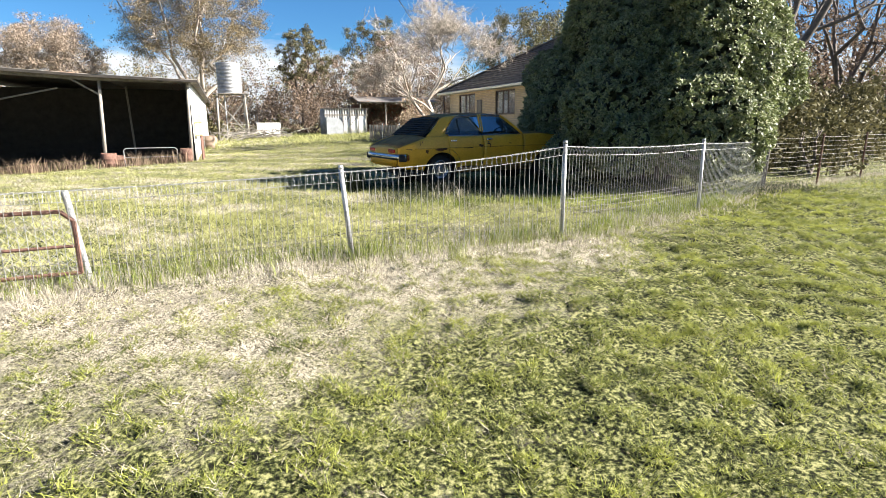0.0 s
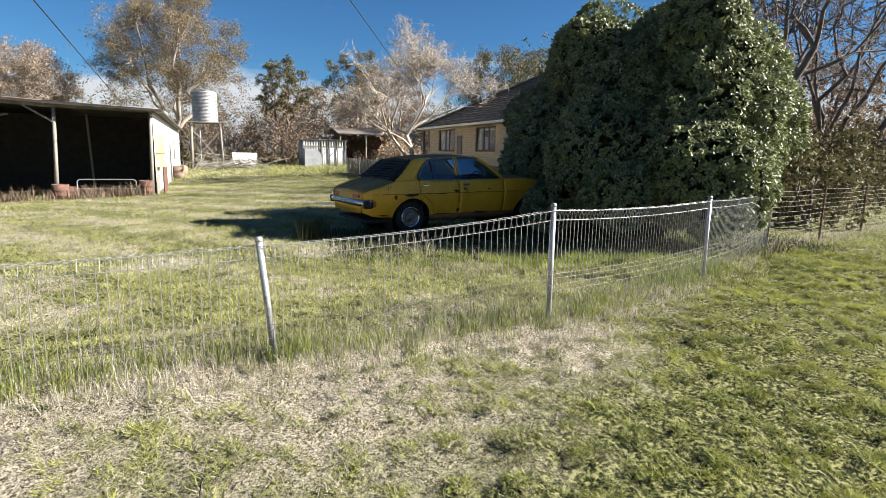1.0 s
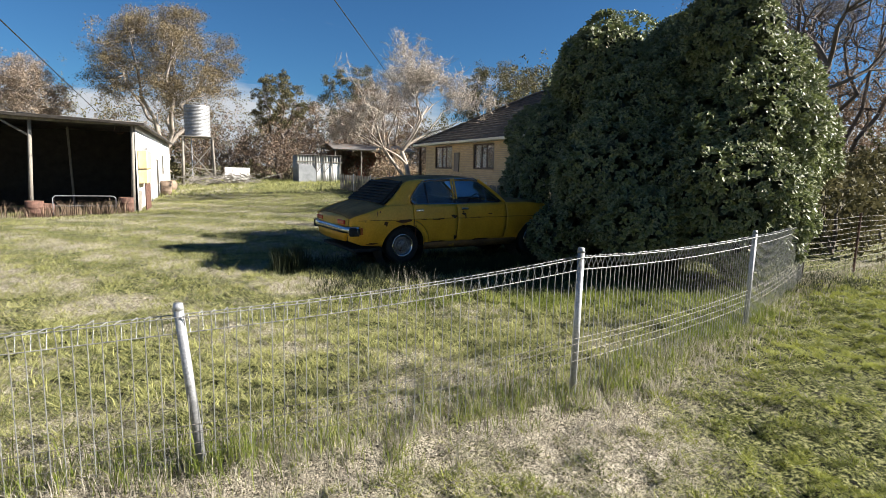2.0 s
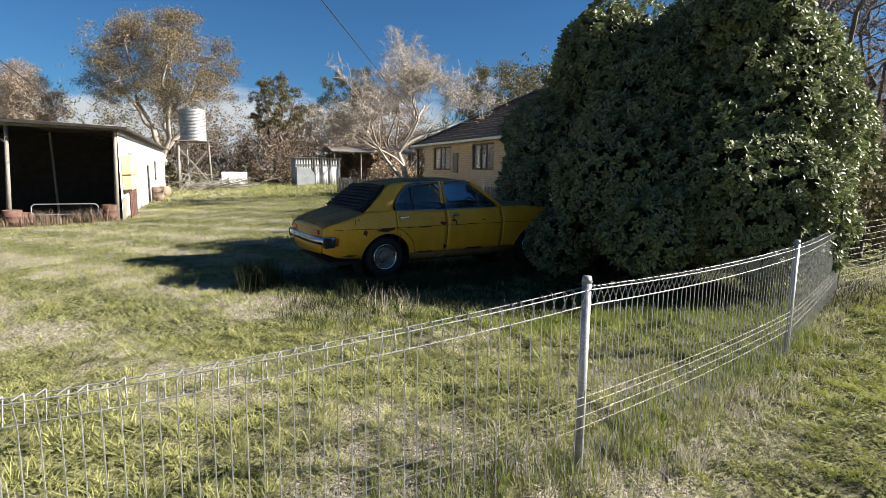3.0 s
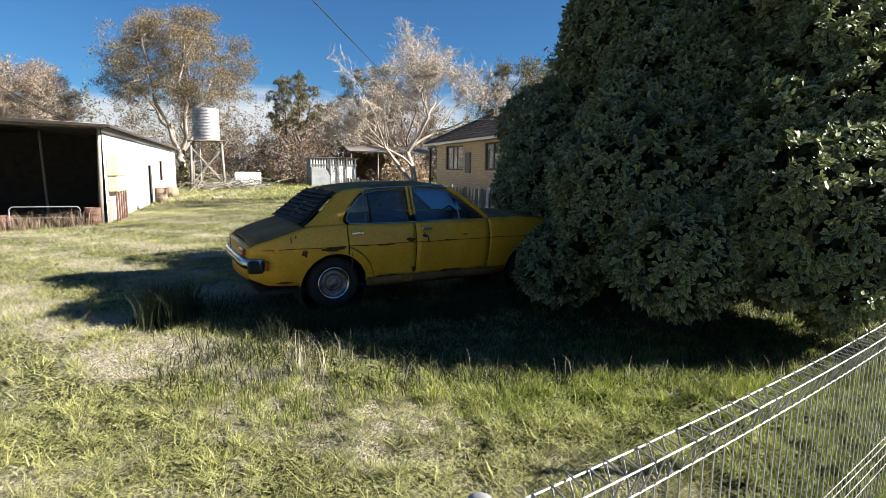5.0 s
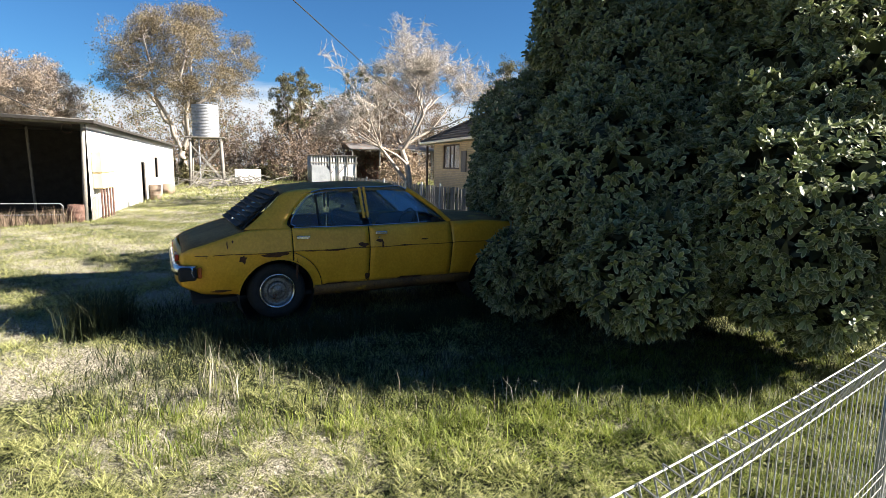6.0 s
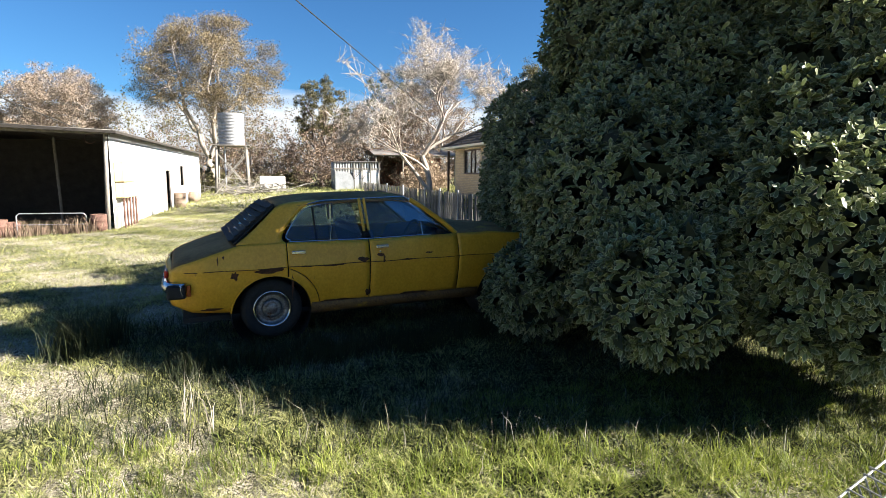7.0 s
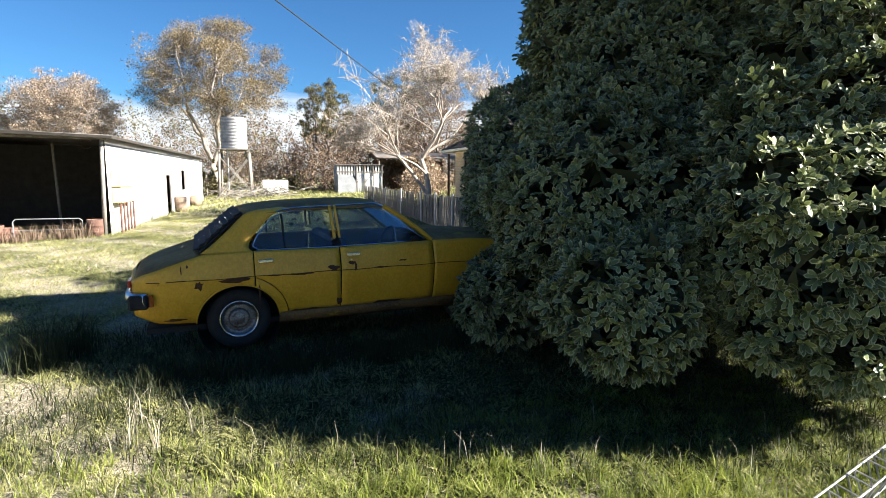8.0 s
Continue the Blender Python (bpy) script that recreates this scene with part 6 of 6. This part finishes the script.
# ---- sheds and clutter beyond ----
def build_far_things():
    sheet_stack = thing("iron_panel", "pale corrugated iron sheet standing in the grass", "panel")
    corrugated("iron_sheet", -1.08, 1.08, 46.2, 46.2, ground_z(0.5, 46) - 0.1, ground_z(0.5, 46) + 1.35, "x", M["white_iron"], sheet_stack)
    part("stake", rod(bmesh.new(), (-1.0, 46.25, -0.3), (-1.0, 46.25, 1.15), 0.04, sides=6), M["old_timber"], sheet_stack)
    part("stake", rod(bmesh.new(), (1.0, 46.25, -0.3), (1.0, 46.25, 1.15), 0.04, sides=6), M["old_timber"], sheet_stack)

    small = thing("garden_shed", "pale iron garden shed with slatted top beside a grey tank", "shed")
    g = ground_z(7.5, 47)
    galv_dark = mat("grey_iron", (0.20, 0.21, 0.22), (0.38, 0.39, 0.40), 1.5, 0.6, 0.1, metal=0.3)
    pale_iron = mat("chalky_pale_iron", (0.42, 0.42, 0.41), (0.66, 0.65, 0.63), 1.2, 0.7, 0.1, stain=(0.30, 0.24, 0.19), stain_scale=0.9, stain_at=0.60)
    corrugated("wall_sheet", 7.3, 9.8, 47, 47, g - 0.3, g + 1.85, "x", pale_iron, small, "chalky pale iron front", pitch=0.2)
    corrugated("wall_sheet", 5.55, 5.55, 47.2, 50, g - 0.3, g + 2.6, "y", galv_dark, small, pitch=0.2)
    corrugated("wall_sheet", 9.8, 9.8, 47, 50, g - 0.3, g + 2.6, "y", galv_dark, small, pitch=0.2)
    corrugated("wall_sheet", 5.55, 9.8, 50, 50, g - 0.3, g + 2.6, "x", galv_dark, small, pitch=0.2)
    for i in range(17):
        x = 5.62 + 0.255 * i
        part("slat", box(bmesh.new(), x - 0.055, x + 0.055, 46.98, 47.02, g + 1.6, g + 2.5), pale_iron, small)
    for z in (1.9, 2.5):
        part("rail", box(bmesh.new(), 5.45, 9.9, 46.92, 46.97, g + z, g + z + 0.11), M["old_timber"], small)
    for x in (7.35, 8.1, 8.9, 9.75):
        part("upright", box(bmesh.new(), x - 0.05, x + 0.05, 46.88, 46.95, g - 0.2, g + 2.5), M["paling"], small)
    for a, b in ((7.4, 8.05), (8.15, 8.85)):
        part("brace", rod(bmesh.new(), (a, 46.86, g + 1.0), (b, 46.86, g + 1.85), 0.04, sides=6), M["paling"], small)
    corrugated("roof_sheet", 5.35, 10.0, 46.8, 50.2, g + 2.62, g + 2.72, "x", M["roof_iron"], small, pitch=0.2)
    outline = [(5.5, 0.0, -0.2), (7.15, 0.0, -0.2), (7.15, 0.0, 0.9), (7.05, 0.0, 1.25), (6.85, 0.0, 1.52), (6.6, 0.0, 1.66), (5.5, 0.0, 1.72)]
    tank_half = flat_part("cut_tank", [(x, y, z + g) for x, y, z in outline], 0.9, galv_dark, small, "smooth grey cut-down tank against the front")
    tank_half.location.y = 45.95

    red = thing("farm_shed", "old open farm shed with a rusty iron roof", "shed")
    g = ground_z(14, 53)
    red_wall = mat("rusty_red_iron", (0.12, 0.045, 0.03), (0.28, 0.12, 0.08), 1.5, 0.8, 0.2)
    corrugated("back_wall", 10.5, 19, 57, 57, g - 0.3, g + 3.4, "x", red_wall, red, pitch=0.2)
    corrugated("end_wall", 10.5, 10.5, 53.5, 57, g - 0.3, g + 3.3, "y", red_wall, red, pitch=0.2)
    corrugated("roof_sheet", 10.0, 19.5, 51.5, 55, g + 3.5, g + 4.2, "x", M["roof_iron"], red, "rusty roof iron", pitch=0.25)
    corrugated("roof_sheet", 10.0, 19.5, 55, 58, g + 4.2, g + 3.6, "x", M["roof_iron"], red, "rusty roof iron", pitch=0.25)
    for x in (10.3, 13.2, 16.1, 19.0):
        part("post", rod(bmesh.new(), (x, 51.8, g - 0.3), (x, 51.8, g + 3.52), 0.08, sides=8), M["old_timber"], red)
    part("beam", box(bmesh.new(), 10.0, 19.4, 51.7, 51.85, g + 3.38, g + 3.52), M["old_timber"], red)

    # paling fence of the house yard
    fence = thing("paling_fence", "weathered grey timber paling fence round the house yard", "fence")
    way = [(5.5, 5.5), (5.05, 9.7), (5.0, 13.1), (5.0, 19.7), (5.1, 27.0)]
    rnd = random.Random(9)
    pale = None
    for (xa, ya), (xb, yb) in zip(way, way[1:]):
        L = math.hypot(xb - xa, yb - ya)
        turn = math.degrees(math.atan2(yb - ya, xb - xa))
        n = int(L / 0.115)
        for i in range(n):
            s = (i + 0.5) / n
            x, y = xa + (xb - xa) * s, ya + (yb - ya) * s
            z = ground_z(x, y)
            h = max(0.75, 1.24 - z) + rnd.uniform(-0.03, 0.02)
            if pale is None:
                pale = part("paling", box(bmesh.new(), -0.047, 0.047, -0.009, 0.009, 0, 1.0), M["paling"], fence)
                ob = pale
            else:
                ob = under(new("paling", pale.data), fence)
            ob.matrix_basis = pose(x, y, z - 0.06, rnd.uniform(-2, 2), rnd.uniform(-2, 2), turn) @ Matrix.Diagonal((rnd.uniform(0.8, 1.05), 1, h + 0.06, 1))
        for hgt in (0.35, 0.85):
            za, zb = ground_z(xa, ya), ground_z(xb, yb)
            line_part("rail", [(xa + 0.04, ya, 0.25 * za + hgt), (xb + 0.04, yb, 0.25 * zb + hgt)], 0.03, M["paling"], fence, sides=4)
        m = 2 if L > 3 else 1
        for i in range(m):
            x, y = xa + (xb - xa) * i / m, ya + (yb - ya) * i / m
            part("post", rod(bmesh.new(), (x - 0.03, y, ground_z(x, y) - 0.2), (x - 0.03, y, 1.32), 0.035, sides=8), M["galv"], fence, "pale pipe post")

    # heap of branches by the tank
    heap = thing("branch_heap", "grey heap of fallen branches and old timber", "branches")
    for i in range(110):
        a = rnd.uniform(0, math.pi)
        x, y = rnd.gauss(-1.8, 1.7), rnd.gauss(42, 0.8)
        l = rnd.uniform(0.8, 2.4)
        z = ground_z(x, y) + abs(rnd.gauss(0, 0.45))
        d = Vector((math.cos(a), math.sin(a) * 0.5, rnd.uniform(-0.25, 0.45))).normalized() * l / 2
        part("branch", rod(bmesh.new(), (Vector((x, y, z + 0.1)) - d)[:], (Vector((x, y, z + 0.1)) + d)[:], rnd.uniform(0.025, 0.055), 0.015, 6), M["old_timber"], heap)
    # overhead wires
    for name, label, pts in (("overhead_wire", "thin dark power line running to the house", [(-14.9, -24, 6.8), (-8.6, -12, 5.97), (-2.27, 0.0, 5.12), (1.96, 8.0, 4.56), (5.65, 15.0, 4.07), (8.9, 21.2, 3.64), (9.2, 21.4, 3.3)]),
                             ("overhead_wire", "thin dark power line running to the shed roof", [(-5.3, -24, 5.4), (-5.56, -12, 4.72), (-5.83, 0.0, 4.05), (-6.01, 8.0, 3.60), (-6.18, 15.8, 3.17)])):
        wire = thing(name, label, "cable")
        line_part("cable", pts, 0.011, M["rubber"], wire, sides=6)


build_far_things()
